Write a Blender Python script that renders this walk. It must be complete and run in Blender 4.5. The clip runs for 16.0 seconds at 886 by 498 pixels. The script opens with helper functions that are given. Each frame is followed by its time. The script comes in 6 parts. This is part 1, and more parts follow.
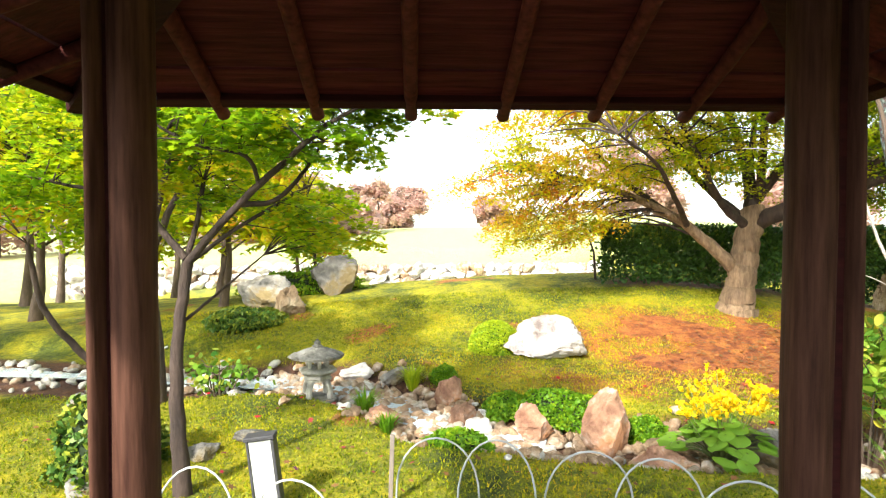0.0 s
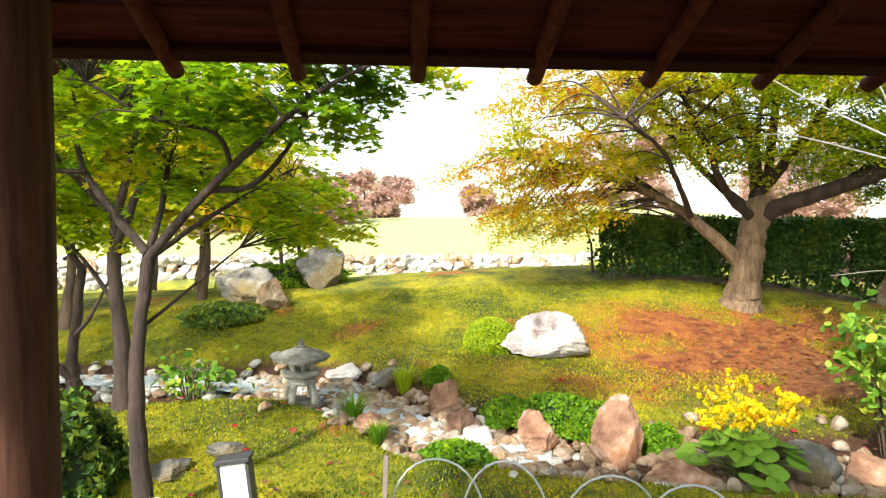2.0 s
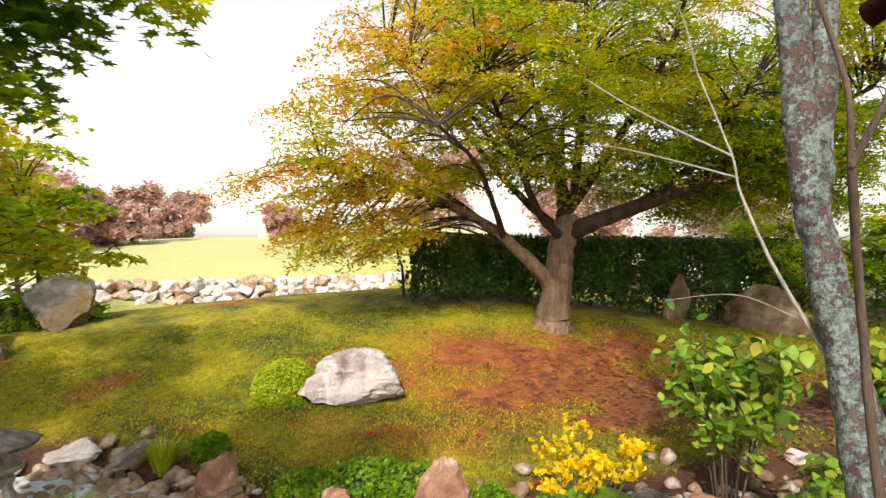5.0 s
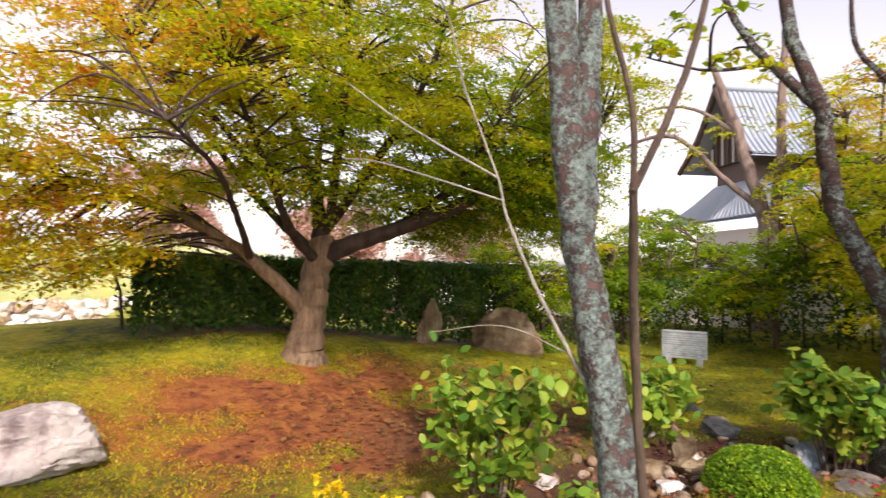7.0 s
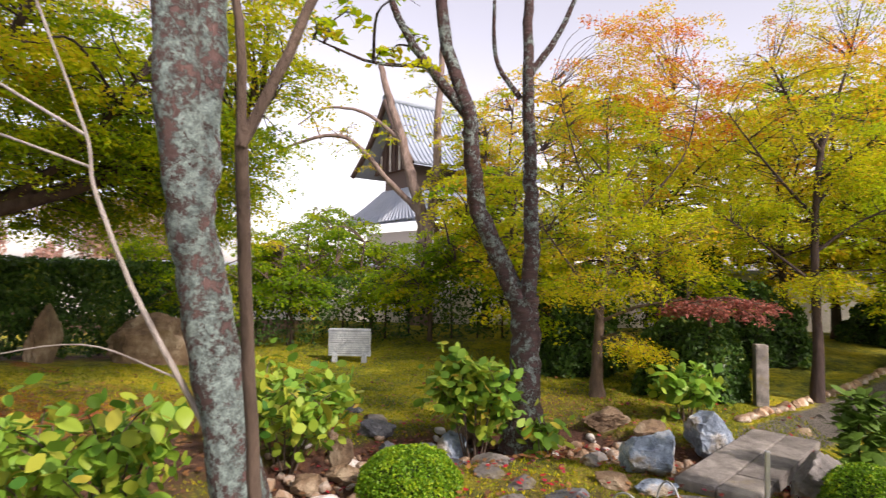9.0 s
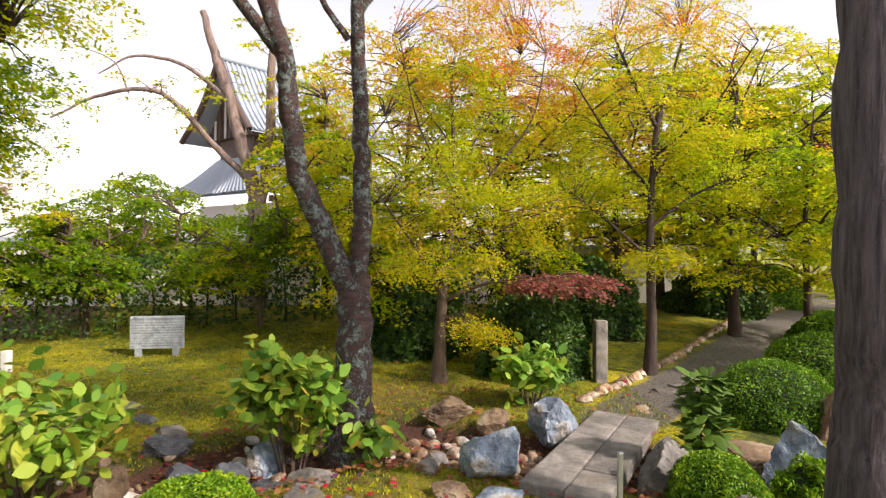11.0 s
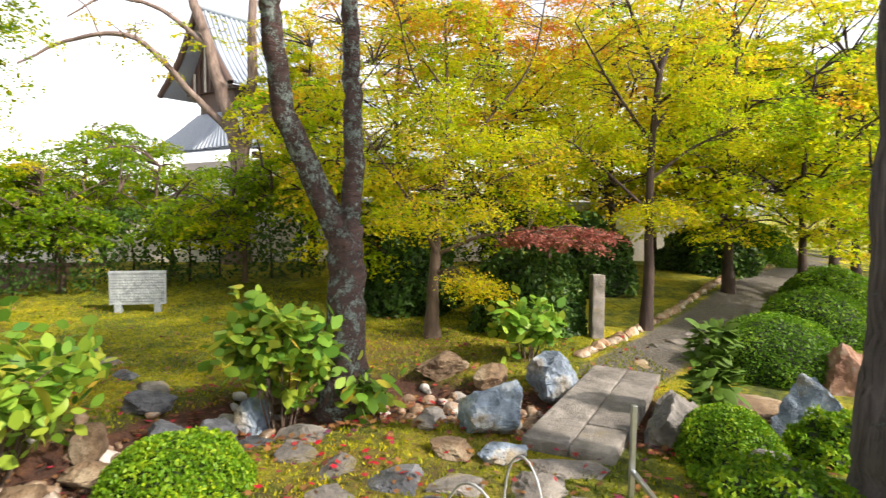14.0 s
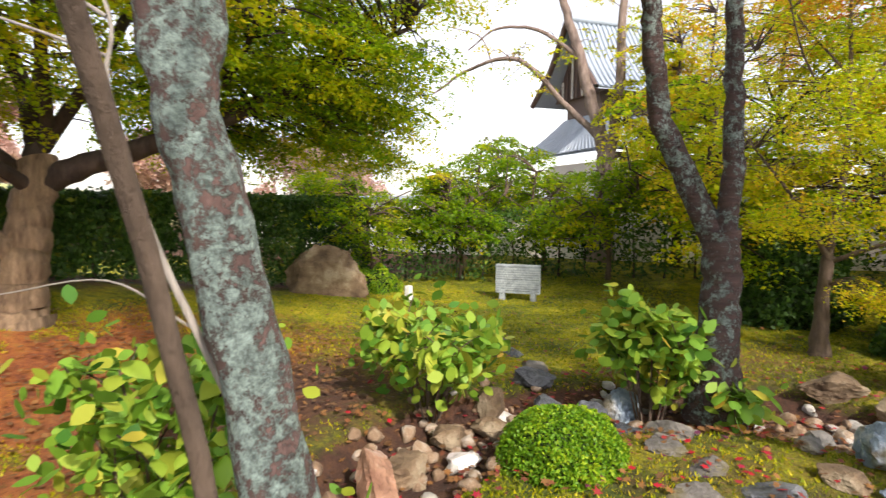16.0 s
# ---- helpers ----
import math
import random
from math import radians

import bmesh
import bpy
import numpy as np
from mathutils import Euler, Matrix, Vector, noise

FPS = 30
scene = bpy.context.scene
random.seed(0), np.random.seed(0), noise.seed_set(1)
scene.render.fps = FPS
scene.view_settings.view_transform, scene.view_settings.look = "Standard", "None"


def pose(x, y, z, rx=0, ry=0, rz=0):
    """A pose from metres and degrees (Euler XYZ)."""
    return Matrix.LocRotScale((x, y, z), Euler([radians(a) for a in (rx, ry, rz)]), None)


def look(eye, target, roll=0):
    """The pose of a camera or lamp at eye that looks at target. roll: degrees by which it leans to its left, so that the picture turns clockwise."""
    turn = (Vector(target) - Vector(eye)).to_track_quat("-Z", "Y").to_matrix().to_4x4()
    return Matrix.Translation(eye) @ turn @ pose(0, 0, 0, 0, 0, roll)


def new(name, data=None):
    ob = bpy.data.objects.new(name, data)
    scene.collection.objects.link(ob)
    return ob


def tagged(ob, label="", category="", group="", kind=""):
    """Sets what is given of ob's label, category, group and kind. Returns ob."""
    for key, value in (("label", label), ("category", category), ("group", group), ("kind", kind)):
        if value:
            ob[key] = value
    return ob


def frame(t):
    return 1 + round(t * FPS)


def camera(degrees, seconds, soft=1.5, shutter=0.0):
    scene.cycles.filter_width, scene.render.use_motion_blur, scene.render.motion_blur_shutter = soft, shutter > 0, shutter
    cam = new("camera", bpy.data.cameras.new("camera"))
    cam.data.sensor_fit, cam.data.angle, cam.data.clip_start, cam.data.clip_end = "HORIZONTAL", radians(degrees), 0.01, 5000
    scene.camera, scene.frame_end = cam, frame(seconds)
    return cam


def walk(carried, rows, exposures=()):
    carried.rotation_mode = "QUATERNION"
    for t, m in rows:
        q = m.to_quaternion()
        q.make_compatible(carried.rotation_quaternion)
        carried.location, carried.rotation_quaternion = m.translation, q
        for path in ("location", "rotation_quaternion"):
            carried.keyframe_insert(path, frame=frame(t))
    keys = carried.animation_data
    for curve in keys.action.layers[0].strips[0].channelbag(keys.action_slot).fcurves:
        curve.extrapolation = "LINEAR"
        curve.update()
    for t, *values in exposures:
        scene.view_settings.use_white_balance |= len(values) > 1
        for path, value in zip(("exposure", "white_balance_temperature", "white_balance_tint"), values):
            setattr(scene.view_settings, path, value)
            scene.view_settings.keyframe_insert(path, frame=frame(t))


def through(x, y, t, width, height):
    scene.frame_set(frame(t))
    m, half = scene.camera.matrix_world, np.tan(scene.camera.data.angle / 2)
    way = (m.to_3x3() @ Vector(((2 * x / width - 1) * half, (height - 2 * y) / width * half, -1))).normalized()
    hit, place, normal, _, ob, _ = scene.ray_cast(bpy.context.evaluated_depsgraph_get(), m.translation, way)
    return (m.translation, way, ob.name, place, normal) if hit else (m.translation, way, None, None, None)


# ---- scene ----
cam = camera(73.8, 16.0, soft=1.25, shutter=0.3)
PATH = [
    (0, (0.878, 1.217, 1.602), (0.954, 3.215, 1.543), 0.0),
    (0.5, (0.907, 1.321, 1.6), (0.986, 3.319, 1.535), -0.1),
    (1, (0.917, 1.421, 1.613), (1.001, 3.418, 1.538), 0.0),
    (1.5, (0.877, 1.519, 1.609), (0.971, 3.514, 1.521), 0.2),
    (2, (0.818, 1.635, 1.609), (0.942, 3.629, 1.516), 0.3),
    (2.5, (0.804, 1.744, 1.589), (0.998, 3.732, 1.487), 0.2),
    (3, (0.847, 1.896, 1.584), (1.12, 3.873, 1.459), 0.1),
    (3.2, (0.903, 1.957, 1.578), (1.197, 3.932, 1.46), -0.2),
    (5.5, (1.101, 2.734, 1.621), (1.989, 4.526, 1.623), 0.4),
    (6, (1.187, 2.912, 1.623), (2.207, 4.633, 1.642), 0.7),
    (6.5, (1.282, 2.998, 1.626), (2.488, 4.592, 1.674), 0.9),
    (7, (1.366, 3.006, 1.623), (2.789, 4.409, 1.681), 1.0),
    (7.5, (1.499, 2.965, 1.648), (3.095, 4.169, 1.707), 0.8),
    (8, (1.636, 3.001, 1.634), (3.377, 3.984, 1.698), 0.9),
    (8.5, (1.814, 3.099, 1.628), (3.673, 3.835, 1.696), 1.1),
    (9, (1.955, 3.14, 1.61), (3.891, 3.627, 1.684), 1.0),
    (9.5, (2.086, 3.066, 1.61), (4.061, 3.38, 1.676), 0.8),
    (10, (2.332, 3.052, 1.64), (4.322, 3.254, 1.682), 0.7),
    (12.3, (3.101, 3.075, 1.549), (5.092, 2.892, 1.496), 0.8),
    (12.5, (3.109, 3.057, 1.538), (5.099, 2.871, 1.469), 0.8),
    (13, (3.111, 3.073, 1.52), (5.098, 2.883, 1.41), 0.8),
    (13.5, (3.097, 3.093, 1.519), (5.086, 2.92, 1.395), 0.8),
    (14, (3.053, 3.142, 1.51), (5.048, 3.084, 1.379), 0.9),
    (14.5, (2.972, 3.208, 1.51), (4.952, 3.457, 1.38), 1.1),
    (15, (2.892, 3.277, 1.506), (4.8, 3.862, 1.375), 1.4),
    (15.5, (2.855, 3.29, 1.566), (4.673, 4.107, 1.408), 0.6),
    (16, (2.733, 3.187, 1.553), (4.426, 4.241, 1.402), 0.4),
]
walk(cam, [(t, look(eye, target, roll)) for t, eye, target, roll in PATH],
     [(0, 1.8, 6700, 5), (1.5, 1.65, 6700, 4), (3.0, 1.05, 6900, 9), (5.5, 0.82, 7200, 20), (8.0, 0.82, 7000, 25), (10.0, 0.76, 7000, 25), (12.5, 1.38, 7200, 15), (16.0, 1.02, 6900, 15)])

# ---- world and sun ----
SUN_AZ, SUN_EL = radians(-148), radians(38)      # from behind and left of the pavilion
world = bpy.data.worlds.new("world")
scene.world = world
world.use_nodes = True
wn, wl = world.node_tree.nodes, world.node_tree.links
sky = wn.new("ShaderNodeTexSky")
sky.sky_type, sky.sun_disc = "NISHITA", False
sky.sun_elevation, sky.sun_rotation = SUN_EL, SUN_AZ
sky.air_density, sky.dust_density, sky.ozone_density = 1.0, 1.5, 1.0
haze = wn.new("ShaderNodeHueSaturation")       # thin high cloud whitens the sky
haze.inputs["Saturation"].default_value, haze.inputs["Value"].default_value = 0.4, 1.3
wl.new(sky.outputs[0], haze.inputs["Color"])
wl.new(haze.outputs[0], wn["Background"].inputs[0])
wn["Background"].inputs[1].default_value = 0.125
sun = new("sun", bpy.data.lights.new("sun", "SUN"))
sun.data.energy, sun.data.angle, sun.data.color = 3.0, radians(2.5), (1.0, 0.94, 0.84)
sun_from = Vector((math.sin(SUN_AZ) * math.cos(SUN_EL), math.cos(SUN_AZ) * math.cos(SUN_EL), math.sin(SUN_EL)))
sun.matrix_world = look(sun_from * 50, (0, 0, 0))

# ---- materials ----
def mat(name, rough=0.8, metal=0.0):
    m = bpy.data.materials.new(name)
    m.use_nodes = True
    b = m.node_tree.nodes["Principled BSDF"]
    b.inputs["Roughness"].default_value, b.inputs["Metallic"].default_value = rough, metal
    return m, m.node_tree.nodes, m.node_tree.links, b


def noise_tex(n, l, scale, detail=6.0, rough=0.6, stretch=None, space="Object"):
    tc = n.new("ShaderNodeTexCoord")
    t = n.new("ShaderNodeTexNoise")
    t.inputs["Scale"].default_value, t.inputs["Detail"].default_value, t.inputs["Roughness"].default_value = scale, detail, rough
    if stretch:
        mp = n.new("ShaderNodeMapping")
        mp.inputs["Scale"].default_value = stretch
        l.new(tc.outputs[space], mp.inputs[0])
        l.new(mp.outputs[0], t.inputs["Vector"])
    else:
        l.new(tc.outputs[space], t.inputs["Vector"])
    return t.outputs["Fac"]


def ramp(n, l, fac, stops):
    r = n.new("ShaderNodeValToRGB")
    e = r.color_ramp.elements
    while len(e) < len(stops):
        e.new(0.5)
    for k, (p, c) in zip(e, stops):
        k.position, k.color = p, (*c, 1)
    l.new(fac, r.inputs[0])
    return r.outputs[0]


def mixc(n, l, fac, a, b, how="MIX"):
    m = n.new("ShaderNodeMix")
    m.data_type, m.blend_type = "RGBA", how
    for sock, v in ((m.inputs[0], fac), (m.inputs[6], a), (m.inputs[7], b)):
        if isinstance(v, (int, float)):
            sock.default_value = v
        elif isinstance(v, tuple):
            sock.default_value = (*v, 1)
        else:
            l.new(v, sock)
    return m.outputs[2]


def maths(n, l, op, a, b):
    m = n.new("ShaderNodeMath")
    m.operation = op
    for sock, v in zip(m.inputs, (a, b)):
        if isinstance(v, (int, float)):
            sock.default_value = v
        else:
            l.new(v, sock)
    return m.outputs[0]


def bump(n, l, b, height, strength, dist=0.02):
    k = n.new("ShaderNodeBump")
    k.inputs["Strength"].default_value, k.inputs["Distance"].default_value = strength, dist
    l.new(height, k.inputs["Height"])
    l.new(k.outputs[0], b.inputs["Normal"])


def attr(n, name):
    a = n.new("ShaderNodeAttribute")
    a.attribute_name = name
    return a.outputs["Fac"]


def obj_random(n):
    return n.new("ShaderNodeObjectInfo").outputs["Random"]


def stone_mat(name, dark, mid, light, scale=6.0, spots=None, rough=0.85, stretch=None):
    m, n, l, b = mat(name, rough)
    f = noise_tex(n, l, scale, 9, 0.65, stretch)
    warp = noise_tex(n, l, scale * 0.5, 3, 0.5)
    c = ramp(n, l, maths(n, l, "ADD", maths(n, l, "MULTIPLY", f, 0.75), maths(n, l, "MULTIPLY", warp, 0.25)), [(0.34, dark), (0.5, mid), (0.62, light)])
    if spots:
        g = ramp(n, l, noise_tex(n, l, scale * 0.35, 5, 0.7), [(0.5, (0, 0, 0)), (0.6, (1, 1, 1))])
        c = mixc(n, l, g, c, spots)
    fine = noise_tex(n, l, scale * 12, 4, 0.7)
    c = mixc(n, l, 0.35, c, ramp(n, l, fine, [(0.3, (0.5, 0.5, 0.5)), (0.7, (1, 1, 1))]), "MULTIPLY")
    v = maths(n, l, "ADD", maths(n, l, "MULTIPLY", obj_random(n), 0.5), 0.75)
    hs = n.new("ShaderNodeHueSaturation")
    l.new(c, hs.inputs["Color"])
    l.new(v, hs.inputs["Value"])
    l.new(hs.outputs[0], b.inputs["Base Color"])
    bump(n, l, b, maths(n, l, "ADD", f, maths(n, l, "MULTIPLY", fine, 0.3)), 0.8, 0.06)
    return m


def wood_mat(name, dark, light, stretch=(14, 1.2, 14), rough=0.7):
    m, n, l, b = mat(name, rough)
    b.inputs["Specular IOR Level"].default_value = 0.08
    f = noise_tex(n, l, 4.0, 8, 0.6, stretch)
    c = ramp(n, l, f, [(0.25, dark), (0.75, light)])
    blot = noise_tex(n, l, 2.0, 4, 0.6)
    c = mixc(n, l, 0.6, c, ramp(n, l, blot, [(0.3, (0.55, 0.5, 0.45)), (0.7, (1, 1, 1))]), "MULTIPLY")
    v = maths(n, l, "ADD", maths(n, l, "MULTIPLY", obj_random(n), 0.5), 0.75)
    hs = n.new("ShaderNodeHueSaturation")
    l.new(c, hs.inputs["Color"])
    l.new(v, hs.inputs["Value"])
    l.new(hs.outputs[0], b.inputs["Base Color"])
    bump(n, l, b, f, 0.35, 0.01)
    return m


def bark_mat(name, dark, light, lichen=None, amount=0.5, scale=9.0, stretch=(1, 1, 0.35), patch=19.0):
    m, n, l, b = mat(name, 0.9)
    f = noise_tex(n, l, scale, 9, 0.7, stretch)
    c = ramp(n, l, f, [(0.3, dark), (0.7, light)])
    h = f
    if lichen:
        a = noise_tex(n, l, patch, 12, 0.82)
        k = ramp(n, l, a, [(amount, (0, 0, 0)), (amount + 0.05, (1, 1, 1))])
        crust = noise_tex(n, l, 48, 8, 0.8)
        tint = ramp(n, l, crust, [(0.4, tuple(v * 0.3 for v in lichen)), (0.65, tuple(min(1, v * 1.25) for v in lichen))])
        c = mixc(n, l, k, c, tint)
        h = maths(n, l, "ADD", f, maths(n, l, "MULTIPLY", k, maths(n, l, "ADD", maths(n, l, "MULTIPLY", crust, 0.9), 0.1)))
    l.new(c, b.inputs["Base Color"])
    bump(n, l, b, h, 1.0, 0.045)
    return m


def leaf_mat(name, stops, through=0.68, gloss=0.0, rough=0.5):
    """Leaf colours run along the stops by each leaf's own tone and chance."""
    m, n, l, b = mat(name, rough)
    geo = n.new("ShaderNodeNewGeometry").outputs["Random Per Island"]
    t = maths(n, l, "ADD", attr(n, "tone"), maths(n, l, "MULTIPLY", maths(n, l, "SUBTRACT", geo, 0.5), 0.35))
    c = ramp(n, l, t, stops)
    l.new(c, b.inputs["Base Color"])
    b.inputs["Specular IOR Level"].default_value = 0.25 + gloss
    tr = n.new("ShaderNodeBsdfTranslucent")
    l.new(c, tr.inputs[0])
    mx = n.new("ShaderNodeMixShader")
    mx.inputs[0].default_value = through
    l.new(b.outputs[0], mx.inputs[1])
    l.new(tr.outputs[0], mx.inputs[2])
    l.new(mx.outputs[0], n["Material Output"].inputs[0])
    return m


def plain_mat(name, colour, rough=0.6, metal=0.0, vary=0.25, scale=20.0):
    m, n, l, b = mat(name, rough, metal)
    f = noise_tex(n, l, scale, 5, 0.6)
    l.new(ramp(n, l, f, [(0.3, tuple(v * (1 - vary) for v in colour)), (0.7, colour)]), b.inputs["Base Color"])
    bump(n, l, b, f, 0.15, 0.005)
    return m


def ground_mat():
    m, n, l, b = mat("moss_and_soil", 0.95)
    big = noise_tex(n, l, 1.3, 6, 0.65)
    mid = noise_tex(n, l, 6.0, 6, 0.7)
    fine = noise_tex(n, l, 60.0, 5, 0.8)
    patch = maths(n, l, "ADD", maths(n, l, "MULTIPLY", big, 0.6), maths(n, l, "MULTIPLY", noise_tex(n, l, 14.0, 8, 0.75), 0.4))
    moss = ramp(n, l, patch, [(0.36, (0.022, 0.045, 0.003)), (0.45, (0.11, 0.14, 0.004)), (0.53, (0.33, 0.32, 0.006)), (0.62, (0.58, 0.47, 0.008))])
    dry = ramp(n, l, mid, [(0.3, (0.1, 0.024, 0.01)), (0.45, (0.32, 0.085, 0.02)), (0.58, (0.5, 0.17, 0.035)), (0.75, (0.34, 0.2, 0.025))])
    litter_and_shade = ramp(n, l, mid, [(0.3, (0.04, 0.018, 0.012)), (0.5, (0.1, 0.042, 0.024)), (0.65, (0.17, 0.075, 0.03)), (0.8, (0.12, 0.12, 0.02))])
    gravel = ramp(n, l, noise_tex(n, l, 45.0, 3, 0.7), [(0.35, (0.05, 0.045, 0.04)), (0.65, (0.26, 0.24, 0.21))])
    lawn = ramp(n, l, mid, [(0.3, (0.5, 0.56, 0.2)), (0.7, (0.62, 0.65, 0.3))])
    def edge(name, lo=0.25, hi=0.75):
        k = maths(n, l, "ADD", attr(n, name), maths(n, l, "MULTIPLY", maths(n, l, "SUBTRACT", mid, 0.5), 0.9))
        return ramp(n, l, k, [(lo, (0, 0, 0)), (hi, (1, 1, 1))])
    c = mixc(n, l, edge("dry"), moss, dry)
    c = mixc(n, l, edge("litter_and_shade"), c, litter_and_shade)
    c = mixc(n, l, edge("gravel"), c, gravel)
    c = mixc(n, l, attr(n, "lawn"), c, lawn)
    c = mixc(n, l, 0.75, c, ramp(n, l, fine, [(0.3, (0.2, 0.2, 0.2)), (0.68, (1.3, 1.3, 1.3))]), "MULTIPLY")
    l.new(c, b.inputs["Base Color"])
    bump(n, l, b, maths(n, l, "ADD", fine, maths(n, l, "MULTIPLY", mid, 2.0)), 0.9, 0.03)
    return m


def water_mat():
    m, n, l, b = mat("stream_water", 0.06)
    # pale blue base colour paints in the sky's reflection
    b.inputs["Base Color"].default_value = (0.62, 0.74, 0.85, 1)
    b.inputs["Transmission Weight"].default_value = 0.25
    b.inputs["IOR"].default_value = 1.33
    bump(n, l, b, noise_tex(n, l, 9.0, 5, 0.65, (1, 2.5, 1)), 0.5, 0.03)
    return m


M_GROUND, M_WATER = ground_mat(), water_mat()
M_ROCK_W = stone_mat("white_quartz_rock", (0.3, 0.25, 0.25), (0.6, 0.57, 0.56), (0.8, 0.78, 0.76), 3.0)
M_ROCK_V = stone_mat("streaked_white_rock", (0.16, 0.12, 0.12), (0.42, 0.37, 0.37), (0.7, 0.68, 0.67), 3.0, (0.5, 0.46, 0.45), stretch=(2.6, 2.6, 0.5))
M_ROCK_R = stone_mat("rusty_rock", (0.13, 0.05, 0.03), (0.36, 0.2, 0.13), (0.62, 0.52, 0.46), 4.0, (0.42, 0.2, 0.1))
M_ROCK_G = stone_mat("grey_rock", (0.07, 0.07, 0.07), (0.2, 0.19, 0.18), (0.36, 0.35, 0.33), 4.0, (0.2, 0.15, 0.07))
M_ROCK_B = stone_mat("blue_white_rock", (0.11, 0.15, 0.21), (0.31, 0.4, 0.51), (0.7, 0.74, 0.76), 6.0, (0.3, 0.26, 0.19))
M_ROCK_D = stone_mat("dark_wet_stone", (0.03, 0.035, 0.045), (0.09, 0.1, 0.12), (0.2, 0.21, 0.23), 5.0, None, 0.45)
M_ROCK_O = stone_mat("brown_rock", (0.08, 0.05, 0.03), (0.22, 0.15, 0.09), (0.36, 0.29, 0.2), 4.0)
M_PEBBLE = stone_mat("rusty_pebble", (0.2, 0.11, 0.06), (0.42, 0.29, 0.19), (0.66, 0.58, 0.5), 7.0)
M_PEBBLE_W = stone_mat("pale_pebble", (0.25, 0.24, 0.22), (0.48, 0.46, 0.43), (0.7, 0.68, 0.64), 7.0)
M_STEP = stone_mat("stepping_stone", (0.09, 0.085, 0.08), (0.2, 0.185, 0.17), (0.32, 0.3, 0.27), 5.0, (0.2, 0.17, 0.09))
M_SLAB = stone_mat("granite_slab", (0.13, 0.12, 0.11), (0.22, 0.205, 0.19), (0.32, 0.3, 0.275), 7.0)
M_LANTERN = stone_mat("weathered_granite", (0.24, 0.235, 0.21), (0.46, 0.45, 0.4), (0.6, 0.58, 0.52), 9.0)
M_LANTERN_ROOF = stone_mat("weathered_dark_granite", (0.06, 0.06, 0.055), (0.16, 0.155, 0.14), (0.3, 0.29, 0.27), 9.0)
M_SIGN = stone_mat("grey_sign_stone", (0.24, 0.28, 0.31), (0.34, 0.39, 0.42), (0.42, 0.47, 0.5), 9.0)
M_ENGRAVE = stone_mat("engraved_stone", (0.2, 0.235, 0.26), (0.28, 0.325, 0.35), (0.35, 0.395, 0.42), 9.0)
M_POST = wood_mat("aged_post_wood", (0.026, 0.01, 0.008), (0.14, 0.067, 0.048), (14, 14, 1.0))
M_RAFTER = wood_mat("rafter_wood", (0.03, 0.006, 0.006), (0.13, 0.03, 0.024), (10, 10, 10))
M_BOARD = wood_mat("roof_board_wood", (0.02, 0.003, 0.003), (0.11, 0.02, 0.02), (1.0, 14, 14))
M_BEAM = wood_mat("dark_beam_wood", (0.016, 0.004, 0.005), (0.045, 0.011, 0.011), (1.0, 14, 14))
M_BARK = bark_mat("grey_brown_bark", (0.045, 0.03, 0.022), (0.17, 0.12, 0.09))
M_BARK_M = bark_mat("maple_bark", (0.06, 0.034, 0.022), (0.4, 0.27, 0.17), (0.36, 0.34, 0.22), 0.6, 7.0, (2.2, 2.2, 0.4))
M_BARK_D = bark_mat("dark_bark", (0.02, 0.013, 0.012), (0.09, 0.06, 0.05))
M_BARK_L = bark_mat("lichen_covered_bark", (0.045, 0.026, 0.024), (0.2, 0.12, 0.11), (0.44, 0.58, 0.55), 0.46, 11.0, patch=14.0)
M_BARK_F = bark_mat("purple_brown_bark_with_lichen", (0.03, 0.016, 0.017), (0.12, 0.07, 0.066), (0.42, 0.52, 0.5), 0.51, 8.0, (0.8, 0.8, 4.0), 9.0)
M_BARK_P = bark_mat("furrowed_grey_bark", (0.02, 0.014, 0.02), (0.24, 0.2, 0.235), (0.22, 0.26, 0.3), 0.58, 6.0, (4.5, 4.5, 0.3))
M_BARK_C = bark_mat("pinkish_grey_bark", (0.09, 0.06, 0.05), (0.3, 0.23, 0.2))
M_TWIG = bark_mat("pale_twig_bark", (0.22, 0.19, 0.17), (0.48, 0.44, 0.4))
MAPLE_STOPS = [(0.0, (0.15, 0.3, 0.012)), (0.25, (0.36, 0.5, 0.012)), (0.5, (0.62, 0.6, 0.014)), (0.74, (0.7, 0.46, 0.035)), (1.0, (0.68, 0.16, 0.025))]
M_LEAF = leaf_mat("maple_leaves", MAPLE_STOPS)
M_LEAF_E = leaf_mat("glossy_evergreen_leaves", [(0.0, (0.012, 0.04, 0.008)), (0.5, (0.055, 0.13, 0.018)), (1.0, (0.4, 0.42, 0.04))], 0.2, 0.05, 0.5)
M_LEAF_S = leaf_mat("clipped_shrub_leaves", [(0.0, (0.03, 0.09, 0.006)), (0.5, (0.12, 0.27, 0.012)), (1.0, (0.42, 0.5, 0.02))], 0.35)
M_LEAF_H = leaf_mat("broad_green_leaves", [(0.0, (0.05, 0.17, 0.02)), (0.45, (0.19, 0.36, 0.035)), (0.8, (0.4, 0.43, 0.05)), (1.0, (0.58, 0.38, 0.05))], 0.35, 0.12)
M_LEAF_RED = leaf_mat("purple_red_leaves", [(0.0, (0.16, 0.1, 0.05)), (0.5, (0.32, 0.1, 0.08)), (1.0, (0.42, 0.16, 0.14))], 0.4)
M_LEAF_PINK = leaf_mat("pale_autumn_leaves", [(0.0, (0.5, 0.42, 0.28)), (0.5, (0.62, 0.42, 0.36)), (1.0, (0.7, 0.52, 0.48))], 0.6)
